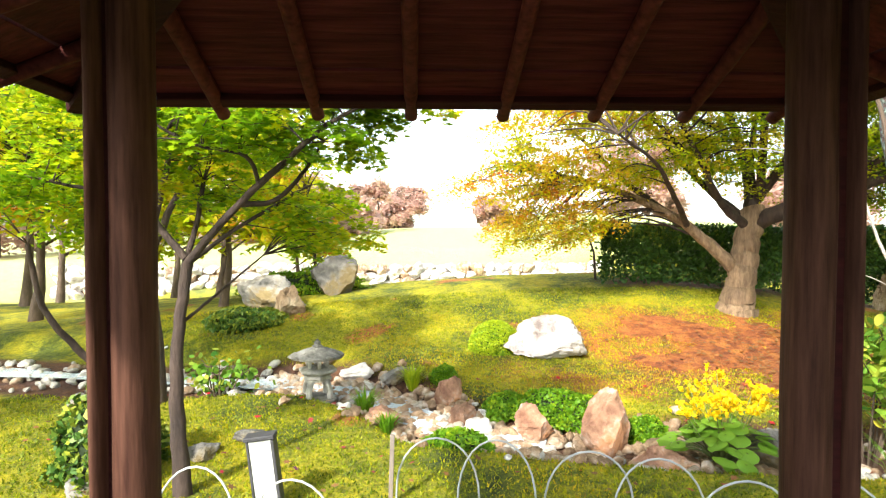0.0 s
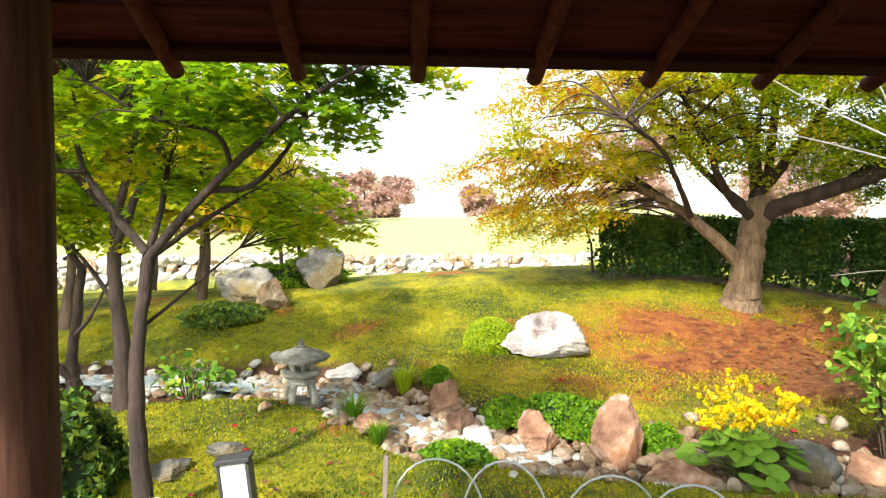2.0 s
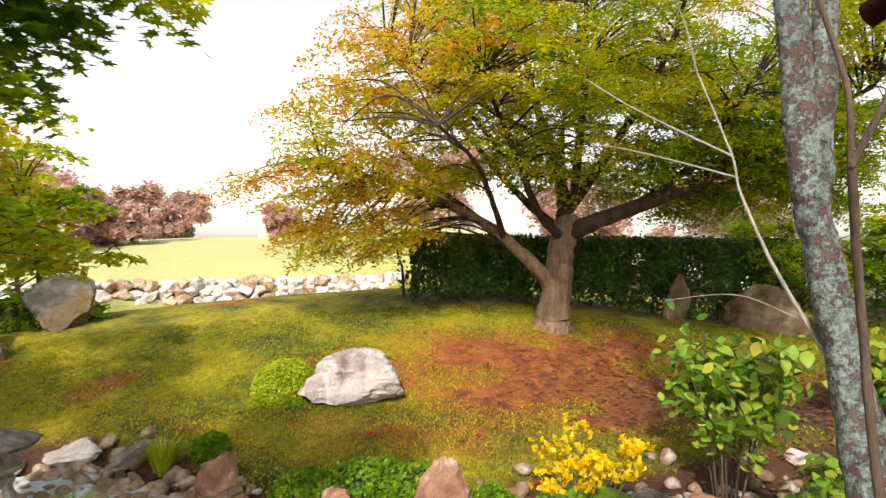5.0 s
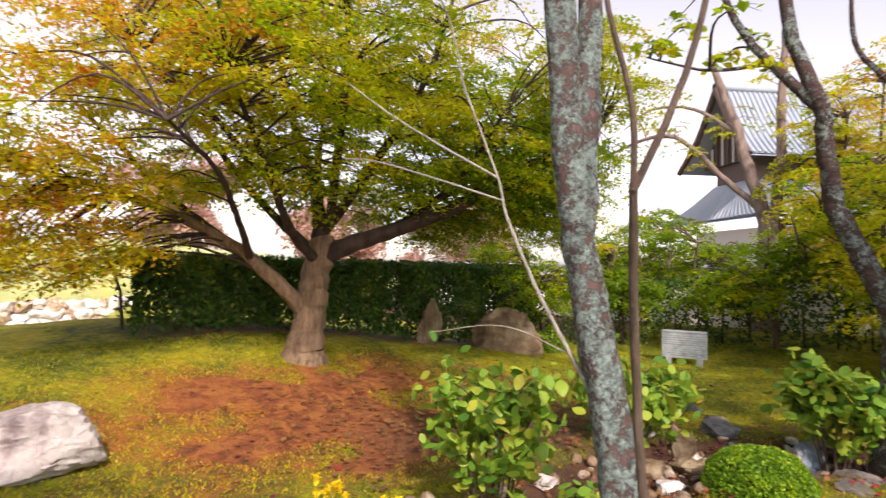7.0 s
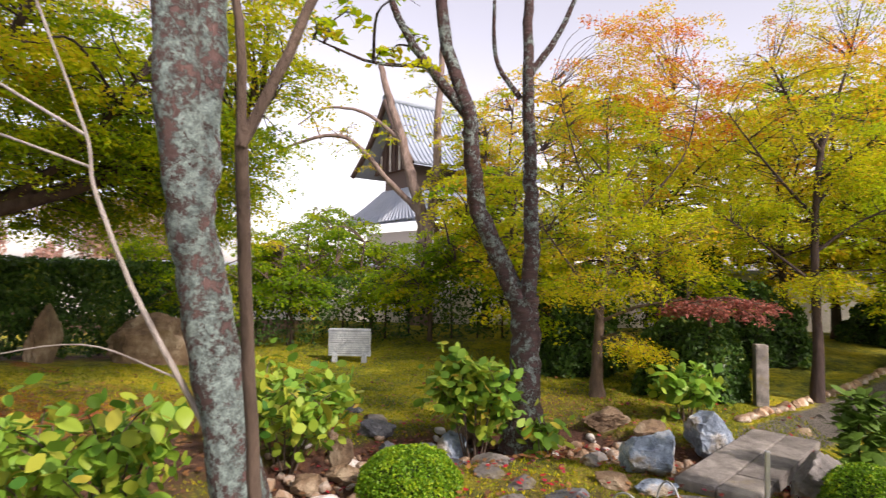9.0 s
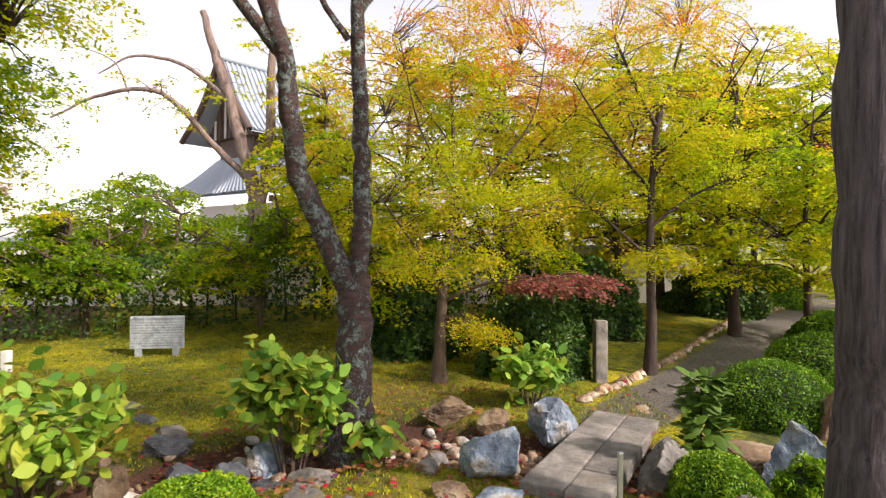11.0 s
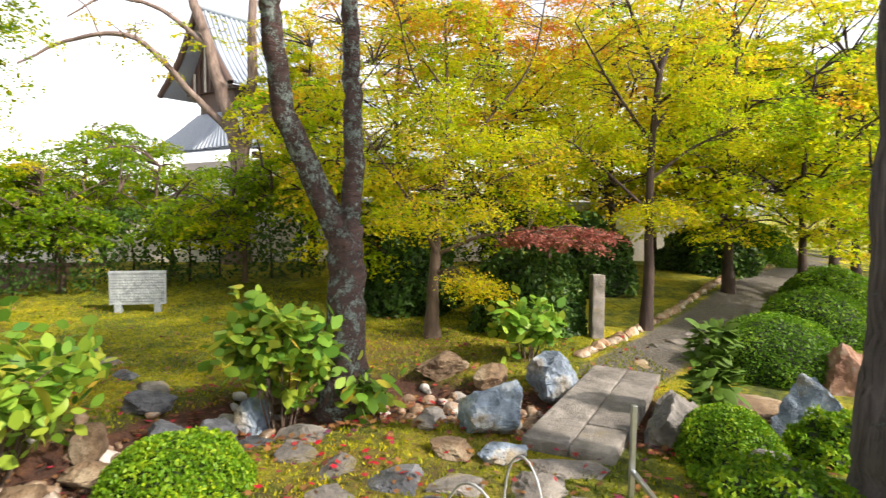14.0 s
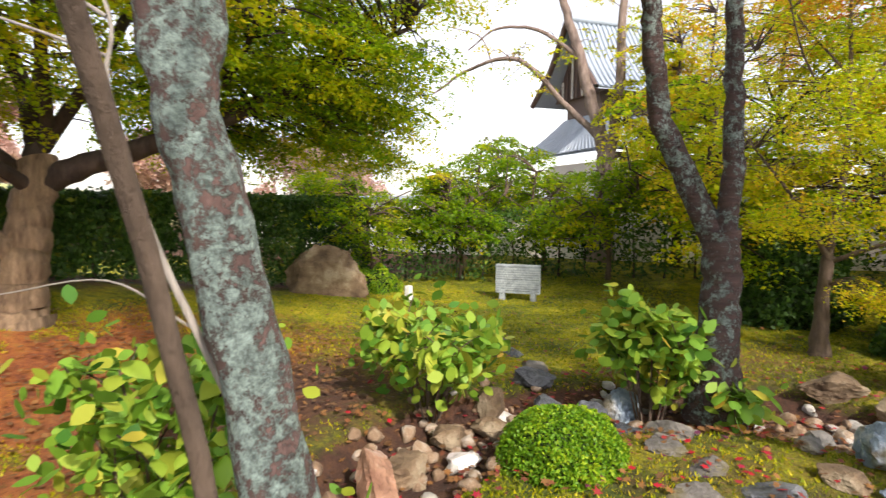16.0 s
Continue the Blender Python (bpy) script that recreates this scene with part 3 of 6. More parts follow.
def broadleaf_bush(name, at, size, count, label, seed, leaf=0.13, tones=(0.25, 0.75), stems=9, group="", lean=(0, 0)):
    """Thin stems from one foot with a rosette of broad leaves at each tip; every leaf is a piece of its own."""
    rng = np.random.default_rng(seed)
    x, y = at
    top = thing(name, (x, y, gz(x, y) - 0.02), label, "bush", group)
    kinds = []
    for k in range(6):
        me = broad_leaf_mesh("leaf", leaf * (0.8 + 0.12 * k), leaf * (0.72 + 0.08 * k), 0.12, 0.15 + 0.1 * k)
        me.materials.append(M_LEAF_H)
        tone = tones[0] + (tones[1] - tones[0]) * k / 5
        me.attributes.new("tone", "FLOAT", "POINT").data.foreach_set("value", np.full(len(me.vertices), tone, dtype=np.float32))
        kinds.append(me)
    tips = []
    for i in range(stems):
        a = 2 * math.pi * (i + rng.random() * 0.7) / stems
        r = 0.3 + 0.7 * rng.random()
        end = np.array([math.cos(a) * size[0] * r + lean[0], math.sin(a) * size[1] * r + lean[1], size[2] * (0.6 + 0.4 * rng.random()) * (1.1 - 0.4 * r)])
        foot = np.array([math.cos(a) * 0.06, math.sin(a) * 0.06, 0])
        mid = (foot + end) / 2 + np.array([0, 0, 0.15 * size[2]])
        line = smooth_line([foot, mid, end], 6)
        v, f = tube(line, [0.008, 0.004], 6)
        link_mesh("stem", v, f, M_BARK, top, smooth=True)
        tips += [line[-1], line[-1], line[-3], line[-4], line[-6], line[-8]]
        for side in (-1, 1):
            at_ = line[-5] if side > 0 else line[-4]
            fork = at_ + np.array([math.cos(a + side * 1.3) * size[0] * 0.35, math.sin(a + side * 1.3) * size[1] * 0.35, size[2] * rng.uniform(0.08, 0.22)])
            v, f = tube(smooth_line([at_, (at_ + fork) / 2 + np.array([0, 0, 0.02]), fork], 3), [0.005, 0.003], 5)
            link_mesh("stem", v, f, M_BARK, top, smooth=True)
            tips += [fork, fork, (at_ + fork) / 2]
    fill = np.array([tips[int(k)] for k in rng.integers(len(tips), size=count * 2)]) + rng.normal(size=(count * 2, 3)) * 0.09
    fill[:, 2] = np.maximum(fill[:, 2] - 0.05, 0.05)
    v, f = leaves(fill, leaf * 0.85, rng, OVAL, 0.45)
    tagged(link_mesh("small_leaf", v, f, M_LEAF_H, top, tone=np.repeat(np.clip(rng.normal(0.45, 0.2, len(fill)), 0, 1), len(OVAL))), kind="stuff")
    for k in range(count):
        p = tips[k % len(tips)]
        me = kinds[int(np.clip(rng.normal(2.2, 1.6), 0, 5))]
        ob = new("leaf", me)
        ob.parent = top
        ob.matrix_basis = Matrix.Translation(p + rng.normal(size=3) * 0.025) @ pose(0, 0, 0, 0, 0, rng.uniform(0, 360)) @ pose(0, 0.01, 0, rng.uniform(-45, 30), rng.uniform(-30, 30), 0) @ Matrix.Scale(rng.uniform(0.6, 1.15), 4)
    return top


# ---- pavilion ----
def pavilion():
    """A small square pavilion with a hipped roof; the camera starts under it."""
    cx, cy, hx, hy = 1.02, 1.74, 1.25, 1.42
    base_z = gz(cx, cy)
    top = thing("garden_pavilion", (cx, cy, base_z), "open timber pavilion with log posts and log rafters", "pavilion", kind="structure")
    rise, eave_z = 0.42, 1.985 - base_z
    slope = math.atan(rise)
    rng = np.random.default_rng(5)
    # each post is a split log: a broad and a narrow half with a dark slot between
    for sx, inner, outer, wi, wo in ((-1, 0.252, 0.19, 0.092, 0.04), (1, 1.765, 1.84, 0.1, 0.042)):
        for y in (2.53, 0.95):
            for x, w in ((inner, wi), (outer, wo)):
                bm = bmesh.new()
                for k in range(12):
                    made = bmesh.ops.create_cone(bm, cap_ends=k in (0, 11), segments=24, radius1=w / 2, radius2=w / 2, depth=0.22, matrix=Matrix.Translation((x - cx, y - cy, 0.11 + 0.22 * k)) @ Matrix.Diagonal((1, 0.14 / w if w < 0.08 else 1.2, 1, 1)))
                bmesh.ops.remove_doubles(bm, verts=bm.verts, dist=0.0005)
                for v in bm.verts:
                    v.co.x += 0.005 * noise.noise(Vector((x * 5, y, v.co.z * 1.9))) + 0.0025 * noise.noise(Vector((v.co.x * 40, v.co.y * 40, v.co.z * 3)))
                    v.co.y += 0.005 * noise.noise(Vector((x * 5, y + 9, v.co.z * 1.9)))
                part("post", bm, M_POST, top, smooth=True)
            part("slot_strip", box((0.03, 0.07, 2.6), ((inner + sx * (wi / 2 + 0.003)) - cx, y - cy, 1.3), 0), M_BEAM, top)
            part("foot_stone", box((0.3, 0.28, 0.1), ((inner + outer) / 2 - cx, y - cy, 0.0), 0.03), M_ROCK_G, top)
    for side in range(4):
        along, depth = (hx, hy) if side % 2 == 0 else (hy, hx)
        turn = Matrix.Rotation(-side * math.pi / 2, 4, "Z")
        tilt = Matrix.Rotation(-slope, 4, "X")
        n_board, run = 9, min(hx, hy)
        w = run / n_board
        for i in range(n_board):
            d = (i + 0.5) * w
            half = along - d + 0.05
            up = eave_z + rise * d + 0.045 + 0.004 * (i % 2)
            part("board", box((2 * half, w / math.cos(slope) - 0.005, 0.018), tuple(turn @ Vector((0, depth - d - 0.03, up))), 0.002, turn @ tilt), M_BOARD, top)
        part("eave_board", box((2 * along - 0.02, 0.045, 0.06), tuple(turn @ Vector((0, depth - 0.04, eave_z + 0.045))), 0.006, turn @ tilt), M_BEAM, top)
        k = 0
        while True:
            placed = False
            for sgn in (1, -1):
                u = sgn * (k + 0.5) * 0.306 - (0.02 if side == 0 else 0)
                if abs(u) < along - 0.1:
                    d1 = along - abs(u)
                    d1 = min(d1, run - 0.05)
                    line = [turn @ Vector((u, depth + 0.03, eave_z)), turn @ Vector((u + 0.004, depth - d1 / 2, eave_z + rise * d1 / 2 + 0.004)), turn @ Vector((u, depth - d1, eave_z + rise * d1))]
                    v, f = tube(smooth_line([tuple(p) for p in line], 5), [0.0215, 0.025], 12, 0.06, rng)
                    link_mesh("rafter", v, [tuple(q) for q in f] + [tuple(range(11, -1, -1))], M_RAFTER, top, smooth=True)
                    placed = True
            k += 1
            if not placed:
                break
        a, b = turn @ Vector((along - 0.03, depth - 0.03, eave_z + 0.03)), turn @ Vector((along - run, depth - run, eave_z + rise * run - 0.01))
        mid, gap = (a + b) / 2, b - a
        rot = gap.to_track_quat("X", "Z").to_matrix().to_4x4()
        part("hip_beam", box((gap.length, 0.075, 0.1), tuple(mid), 0.01, rot), M_BEAM, top)
    for y in (2.53, 0.95):
        part("wall_plate", box((2.0, 0.09, 0.1), (0, y - cy, 2.28 - base_z), 0.01), M_BEAM, top)
    for x in (0.2, 1.76):
        part("wall_plate", box((0.09, 2.0, 0.1), (x - cx, 0, 2.285 - base_z), 0.01), M_BEAM, top)
    return top


pavilion()


def lantern(at):
    """A small snow-viewing lantern: arched legs, platform, fire box and a broad roof with a finial."""
    x, y = at
    top = thing("stone_lantern", (x, y, 0.15), "small weathered granite lantern with broad roof and arched legs", "lantern", turn=20)
    def turned(profile, sides, lift=0.0, wobble=0.0):
        bm = bmesh.new()
        rings = []
        for r, z in profile:
            ring = []
            for k in range(sides):
                a = 2 * math.pi * k / sides + math.pi / sides
                ring.append(bm.verts.new((r * math.cos(a), r * math.sin(a), z + lift + (wobble * r if k % 2 else 0))))
            rings.append(ring)
        for a, b in zip(rings, rings[1:]):
            for k in range(sides):
                bm.faces.new((a[k], a[(k + 1) % sides], b[(k + 1) % sides], b[k]))
        bm.faces.new(rings[0][::-1]), bm.faces.new(rings[-1])
        return bm
    for k in range(4):
        a = math.pi / 4 + k * math.pi / 2
        bm = bmesh.new()
        pts = [(0.15, 0.0), (0.145, 0.09), (0.115, 0.16), (0.06, 0.195)]
        v, f = tube([(math.cos(a) * r, math.sin(a) * r, z) for r, z in pts], [0.035, 0.032, 0.036, 0.05], 6)
        link_mesh("leg", v, f, M_LANTERN, top, smooth=True)
    part("body", turned([(0.14, 0.17), (0.15, 0.2), (0.12, 0.225)], 6), M_LANTERN, top)
    part("platform", turned([(0.13, 0.225), (0.2, 0.262), (0.2, 0.285), (0.14, 0.3)], 6), M_LANTERN, top)
    for k in range(6):
        a = 2 * math.pi * k / 6 + math.pi / 6
        part("window_post", box((0.035, 0.035, 0.1), (0.1 * math.cos(a), 0.1 * math.sin(a), 0.348), 0.006), M_LANTERN, top)
    part("fire_box_top", turned([(0.115, 0.392), (0.125, 0.41)], 6), M_LANTERN, top)
    roof = part("roof", turned([(0.13, 0.405), (0.265, 0.4), (0.268, 0.425), (0.18, 0.462), (0.08, 0.495), (0.05, 0.505)], 12, 0, 0.02), M_LANTERN_ROOF, top, "dark weathered stone roof")
    part("finial", turned([(0.045, 0.5), (0.055, 0.515), (0.03, 0.53), (0.034, 0.55), (0.008, 0.585)], 10), M_LANTERN_ROOF, roof)
    part("foot_slab", turned([(0.2, -0.16), (0.21, -0.02), (0.19, 0.0)], 10), M_LANTERN_ROOF, top)
    top.matrix_basis = top.matrix_basis @ Matrix.Scale(0.87, 4)
    return top


lantern((-0.03, 6.42))

# ---- large trees ----
tree("big_maple", (4.98, 8.66, 0.55), [
    ([(4.94, 8.66, 0.42), (4.96, 8.66, 0.66), (4.99, 8.66, 0.85), (5.03, 8.67, 1.15), (5.09, 8.68, 1.5), (5.16, 8.7, 1.9)], 0.185, 0.15),
    ([(5.0, 8.66, 1.05), (4.6, 8.72, 1.45), (4.1, 8.8, 1.84), (3.3, 9.0, 2.2), (2.3, 9.2, 2.45)], 0.095, 0.02),
    ([(4.35, 8.78, 1.66), (4.0, 8.3, 1.95), (3.5, 7.7, 2.35), (2.9, 7.2, 2.6)], 0.045, 0.012),
    ([(5.12, 8.68, 1.65), (4.6, 8.4, 1.95), (4.1, 8.0, 2.5), (3.5, 7.6, 3.2)], 0.065, 0.015),
    ([(5.16, 8.7, 1.85), (5.15, 8.8, 2.4), (4.95, 9.0, 3.3), (4.7, 9.1, 4.4)], 0.1, 0.02),
    ([(5.1, 8.7, 2.2), (5.5, 9.3, 2.9), (5.9, 9.8, 3.8)], 0.06, 0.015),
    ([(5.15, 8.68, 1.7), (5.55, 8.2, 1.95), (6.12, 7.6, 2.25), (6.8, 6.95, 2.8), (7.4, 6.5, 3.2)], 0.115, 0.02),
    ([(5.7, 8.05, 2.0), (6.4, 8.2, 2.4), (7.3, 8.3, 2.7), (8.3, 8.2, 2.85)], 0.065, 0.015),
    ([(5.2, 8.68, 2.0), (5.4, 8.1, 2.7), (5.5, 7.4, 3.5), (5.4, 6.9, 4.2)], 0.065, 0.015),
    ([(4.95, 8.95, 2.9), (4.1, 9.2, 3.4), (3.1, 9.4, 3.8)], 0.045, 0.012),
    ([(4.1, 8.8, 1.84), (3.7, 9.3, 2.3), (3.2, 9.6, 2.9), (2.7, 9.8, 3.4)], 0.045, 0.012),
    ([(5.1, 8.7, 1.75), (4.75, 9.1, 2.2), (4.3, 9.5, 2.9), (3.9, 9.9, 3.7)], 0.06, 0.015),
    ([(5.8, 7.95, 2.08), (6.0, 7.3, 2.6), (5.9, 6.7, 3.1)], 0.05, 0.012),
    ([(5.2, 8.6, 2.1), (4.9, 8.0, 2.9), (4.6, 7.5, 3.6), (4.3, 7.1, 4.2)], 0.055, 0.014),
    ([(4.0, 8.05, 2.5), (3.6, 8.2, 3.0), (3.0, 8.3, 3.5)], 0.035, 0.01),
    ([(6.1, 7.6, 2.25), (6.8, 7.5, 2.7), (7.6, 7.3, 3.3)], 0.05, 0.012),
], [
    (3.1, 8.6, 2.75, 1.5, 1.4, 0.6, 70, 0.5), (3.1, 8.3, 3.4, 1.1, 1.3, 0.6, 60, 0.68), (4.6, 8.2, 3.9, 1.8, 1.8, 1.0, 95, 0.42), (4.6, 7.3, 3.3, 1.8, 1.2, 0.9, 70, 0.36),
    (5.6, 8.6, 3.2, 1.6, 1.6, 0.8, 64, 0.2), (6.7, 7.4, 3.3, 1.6, 1.4, 0.9, 64, 0.28), (7.6, 8.0, 3.4, 1.7, 1.6, 0.8, 52, 0.28), (5.4, 8.6, 5.0, 2.6, 2.2, 1.0, 90, 0.5),
    (3.8, 9.0, 4.5, 1.3, 1.6, 0.8, 55, 0.7), (2.75, 8.95, 1.8, 0.85, 0.6, 0.4, 40, 0.62), (2.3, 8.8, 2.3, 1.0, 0.8, 0.3, 34, 0.66), (4.3, 8.4, 2.5, 0.9, 0.8, 0.35, 26, 0.3), (6.6, 9.6, 3.6, 1.6, 1.4, 0.9, 45, 0.3),
    (6.1, 7.6, 2.55, 0.9, 0.7, 0.3, 36, 0.16), (6.6, 6.9, 3.0, 0.9, 0.7, 0.5, 40, 0.22), (6.9, 6.4, 3.7, 0.9, 0.8, 0.6, 40, 0.42), (7.6, 7.4, 2.9, 0.9, 0.8, 0.4, 32, 0.2), (6.9, 7.5, 2.35, 0.9, 0.8, 0.25, 30, 0.24), (7.9, 7.6, 2.45, 0.9, 0.9, 0.35, 34, 0.28), (6.5, 8.4, 2.2, 0.9, 0.7, 0.25, 26, 0.22), (8.4, 8.4, 2.2, 0.8, 0.8, 0.3, 22, 0.32),
], M_BARK_M, M_LEAF, "broad old maple with low forked limbs, green turning orange", 11, per=240, spray=0.46, size=0.036, category="tree", twig=0.009, sides=14, twig_mat=M_BARK_D)

# dark bark here puts the stems' silhouette against the bright garden into colour
tree("slender_maple", (-0.47, 4.55, 0.1), [
    ([(-0.45999999999999996, 4.55, 0.08), (-0.49, 4.55, 0.75), (-0.47, 4.57, 1.13), (-0.43, 4.58, 1.43)], 0.0352, 0.0331),
    ([(-0.43, 4.58, 1.43), (-0.1, 4.44, 1.75), (0.18, 4.26, 1.95), (0.43, 4.08, 2.11), (0.67, 4.06, 2.24)], 0.0248, 0.0076),
    ([(-0.1, 4.44, 1.75), (0.07, 4.5, 1.77), (0.21, 4.57, 1.92), (0.33, 4.57, 2.11)], 0.0176, 0.0076),
    ([(0.03, 4.38, 1.84), (0.0, 4.23, 1.98), (-0.23, 4.14, 2.03), (-0.44, 4.06, 2.15)], 0.0136, 0.0059),
    ([(-0.44, 4.58, 1.45), (-0.64, 4.61, 1.69), (-0.74, 4.57, 1.9), (-0.72, 4.48, 2.28)], 0.0248, 0.0085),
    ([(-0.72, 4.58, 1.84), (-0.95, 4.48, 1.84), (-1.21, 4.4, 1.9)], 0.0128, 0.0059),
    ([(-0.44, 4.59, 1.45), (-0.44, 4.74, 1.64), (-0.41, 4.78, 1.9)], 0.0192, 0.0136),
    ([(-0.42, 4.59, 1.43), (-0.23, 4.82, 1.62), (-0.01, 4.91, 1.77), (0.16, 5.08, 1.9)], 0.0152, 0.0076),
    ([(-0.46, 4.57, 1.09), (-0.31, 4.82, 1.26), (-0.14, 5.08, 1.45)], 0.0104, 0.0051),
], [(-0.01, 4.31, 2.2, 0.81, 0.6, 0.22, 44, 0.1), (0.33, 4.23, 2.15, 0.43, 0.38, 0.21, 26, 0.06), (-0.61, 4.4, 2.2, 0.68, 0.6, 0.3, 34, 0.2), (-0.1, 4.82, 1.86, 0.51, 0.43, 0.21, 22, 0.22), (0.71, 4.14, 2.32, 0.3, 0.34, 0.12, 11, 0.25), (-0.44, 4.48, 2.62, 1.11, 0.85, 0.3, 40, 0.26), (-1.04, 4.4, 1.9, 0.38, 0.43, 0.19, 18, 0.2), (0.16, 5.08, 1.62, 0.43, 0.3, 0.14, 14, 0.3), (0.33, 4.23, 2.71, 0.77, 0.6, 0.21, 30, 0.16)], M_BARK_D, M_LEAF, "slender multi-stemmed maple with green star-shaped leaves", 12, per=64, spray=0.19, size=0.047, shape=STAR, flat=0.75, twig=0.004, drop=0.25)

# the crown is out of view, added to cast shade on the ground
tree("lichened_tree", (3.6, 4.05, 0.1), [
    ([(3.59, 4.03, 0.05), (3.66, 4.15, 0.5), (3.675, 4.27, 1.0), (3.6, 4.33, 1.5), (3.52, 4.36, 1.88), (3.45, 4.37, 2.4), (3.38, 4.38, 3.3), (3.3, 4.42, 4.6)], 0.08, 0.058),
    ([(3.54, 4.35, 1.76), (3.57, 4.34, 2.05), (3.58, 4.33, 2.6), (3.62, 4.36, 4.4)], 0.066, 0.045),
], [(3.7, 4.2, 5.1, 1.9, 1.7, 0.6, 60, 0.3)], M_BARK_L, M_LEAF, "leaning trunk mottled with pale blue-green lichen, unseen crown added for shade", 13, per=70, spray=0.4, sides=24)
tree("thin_sapling", (3.36, 3.88, 0.1), [
    ([(3.36, 3.88, 0.05), (3.35, 3.92, 0.5), (3.3, 3.95, 1.0), (3.17, 3.91, 1.5), (3.02, 3.84, 1.88)], 0.0175, 0.0145),
    ([(3.02, 3.84, 1.86), (3.06, 3.74, 2.1), (3.12, 3.66, 2.45), (3.16, 3.58, 3.1)], 0.013, 0.008),
    ([(3.02, 3.84, 1.86), (2.97, 3.82, 2.1), (2.89, 3.87, 2.45), (2.8, 3.92, 3.1)], 0.011, 0.007),
], [], M_BARK, M_LEAF, "thin bare grey-brown sapling forking above head height", 14)
tree("bare_twiggy_sapling", (3.7, 4.0, 0.1), [
    ([(3.7, 4.0, 0.05), (3.75, 4.03, 0.45), (3.66, 4.2, 0.85), (3.6, 4.42, 1.25), (3.58, 4.6, 1.55), (3.62, 4.8, 1.88), (3.7, 4.93, 2.1), (3.66, 5.15, 2.62)], 0.0125, 0.005),
    ([(3.69, 4.92, 2.08), (3.62, 5.3, 2.3), (3.52, 5.6, 2.5), (3.42, 5.85, 2.7)], 0.007, 0.003),
    ([(3.65, 4.84, 1.95), (3.64, 5.3, 2.1), (3.62, 5.8, 2.25), (3.58, 6.1, 2.3)], 0.006, 0.003),
    ([(3.6, 4.42, 1.25), (3.6, 4.8, 1.34), (3.5, 5.2, 1.28)], 0.004, 0.002),
    ([(3.66, 5.12, 2.55), (3.5, 5.1, 2.9), (3.2, 5.0, 3.0), (2.9, 4.9, 2.95)], 0.005, 0.003),
], [], M_TWIG, M_LEAF, "bare sapling with pale arching twigs", 15)

tree("forked_tree", (7.12, 3.69, 0.13), [
    ([(7.12, 3.69, 0.1), (7.14, 3.69, 0.57), (7.19, 3.7, 1.06), (7.22, 3.71, 1.39)], 0.132, 0.118),
    ([(7.21, 3.73, 1.27), (7.27, 3.98, 1.81), (7.22, 4.15, 2.24), (7.08, 4.18, 2.73), (6.97, 4.19, 3.01), (6.9, 4.38, 3.56), (6.83, 4.45, 4.33)], 0.094, 0.049),
    ([(7.22, 3.69, 1.27), (7.25, 3.66, 1.82), (7.27, 3.67, 2.31), (7.22, 3.69, 2.94), (7.1, 3.69, 3.36), (7.09, 3.69, 4.05)], 0.077, 0.042),
    ([(6.98, 4.19, 2.97), (6.87, 4.45, 3.29), (6.72, 4.73, 3.7), (6.58, 4.94, 4.33)], 0.052, 0.024),
    ([(7.1, 3.69, 3.32), (7.14, 3.41, 3.74), (7.16, 3.2, 4.26)], 0.035, 0.014),
    ([(6.83, 4.52, 3.39), (6.58, 4.94, 3.36), (6.3, 5.35, 3.49)], 0.021, 0.007),
    ([(7.15, 3.76, 3.15), (7.05, 3.97, 3.49), (6.94, 3.97, 4.05)], 0.028, 0.014),
], [(6.44, 4.86, 3.63, 0.835, 0.696, 0.487, 10, 0.35)], M_BARK_F, M_LEAF, "forked purple-brown trunk patched with pale lichen", 16, per=25, spray=0.209, sides=16)

tree("furrowed_tree", (5.46, 1.01, 0.1), [
    ([(5.46, 1.05, 0.05), (5.46, 1.06, 0.6), (5.46, 1.07, 1.3), (5.48, 1.08, 2.2), (5.5, 1.08, 3.4), (5.52, 1.08, 5.0)], 0.165, 0.155),
], [(5.34, 1.15, 4.32, 1.562, 1.562, 0.625, 60, 0.2)], M_BARK_P, M_LEAF, "thick trunk with furrowed grey bark and old knots", 17, per=60, spray=0.39, sides=20)

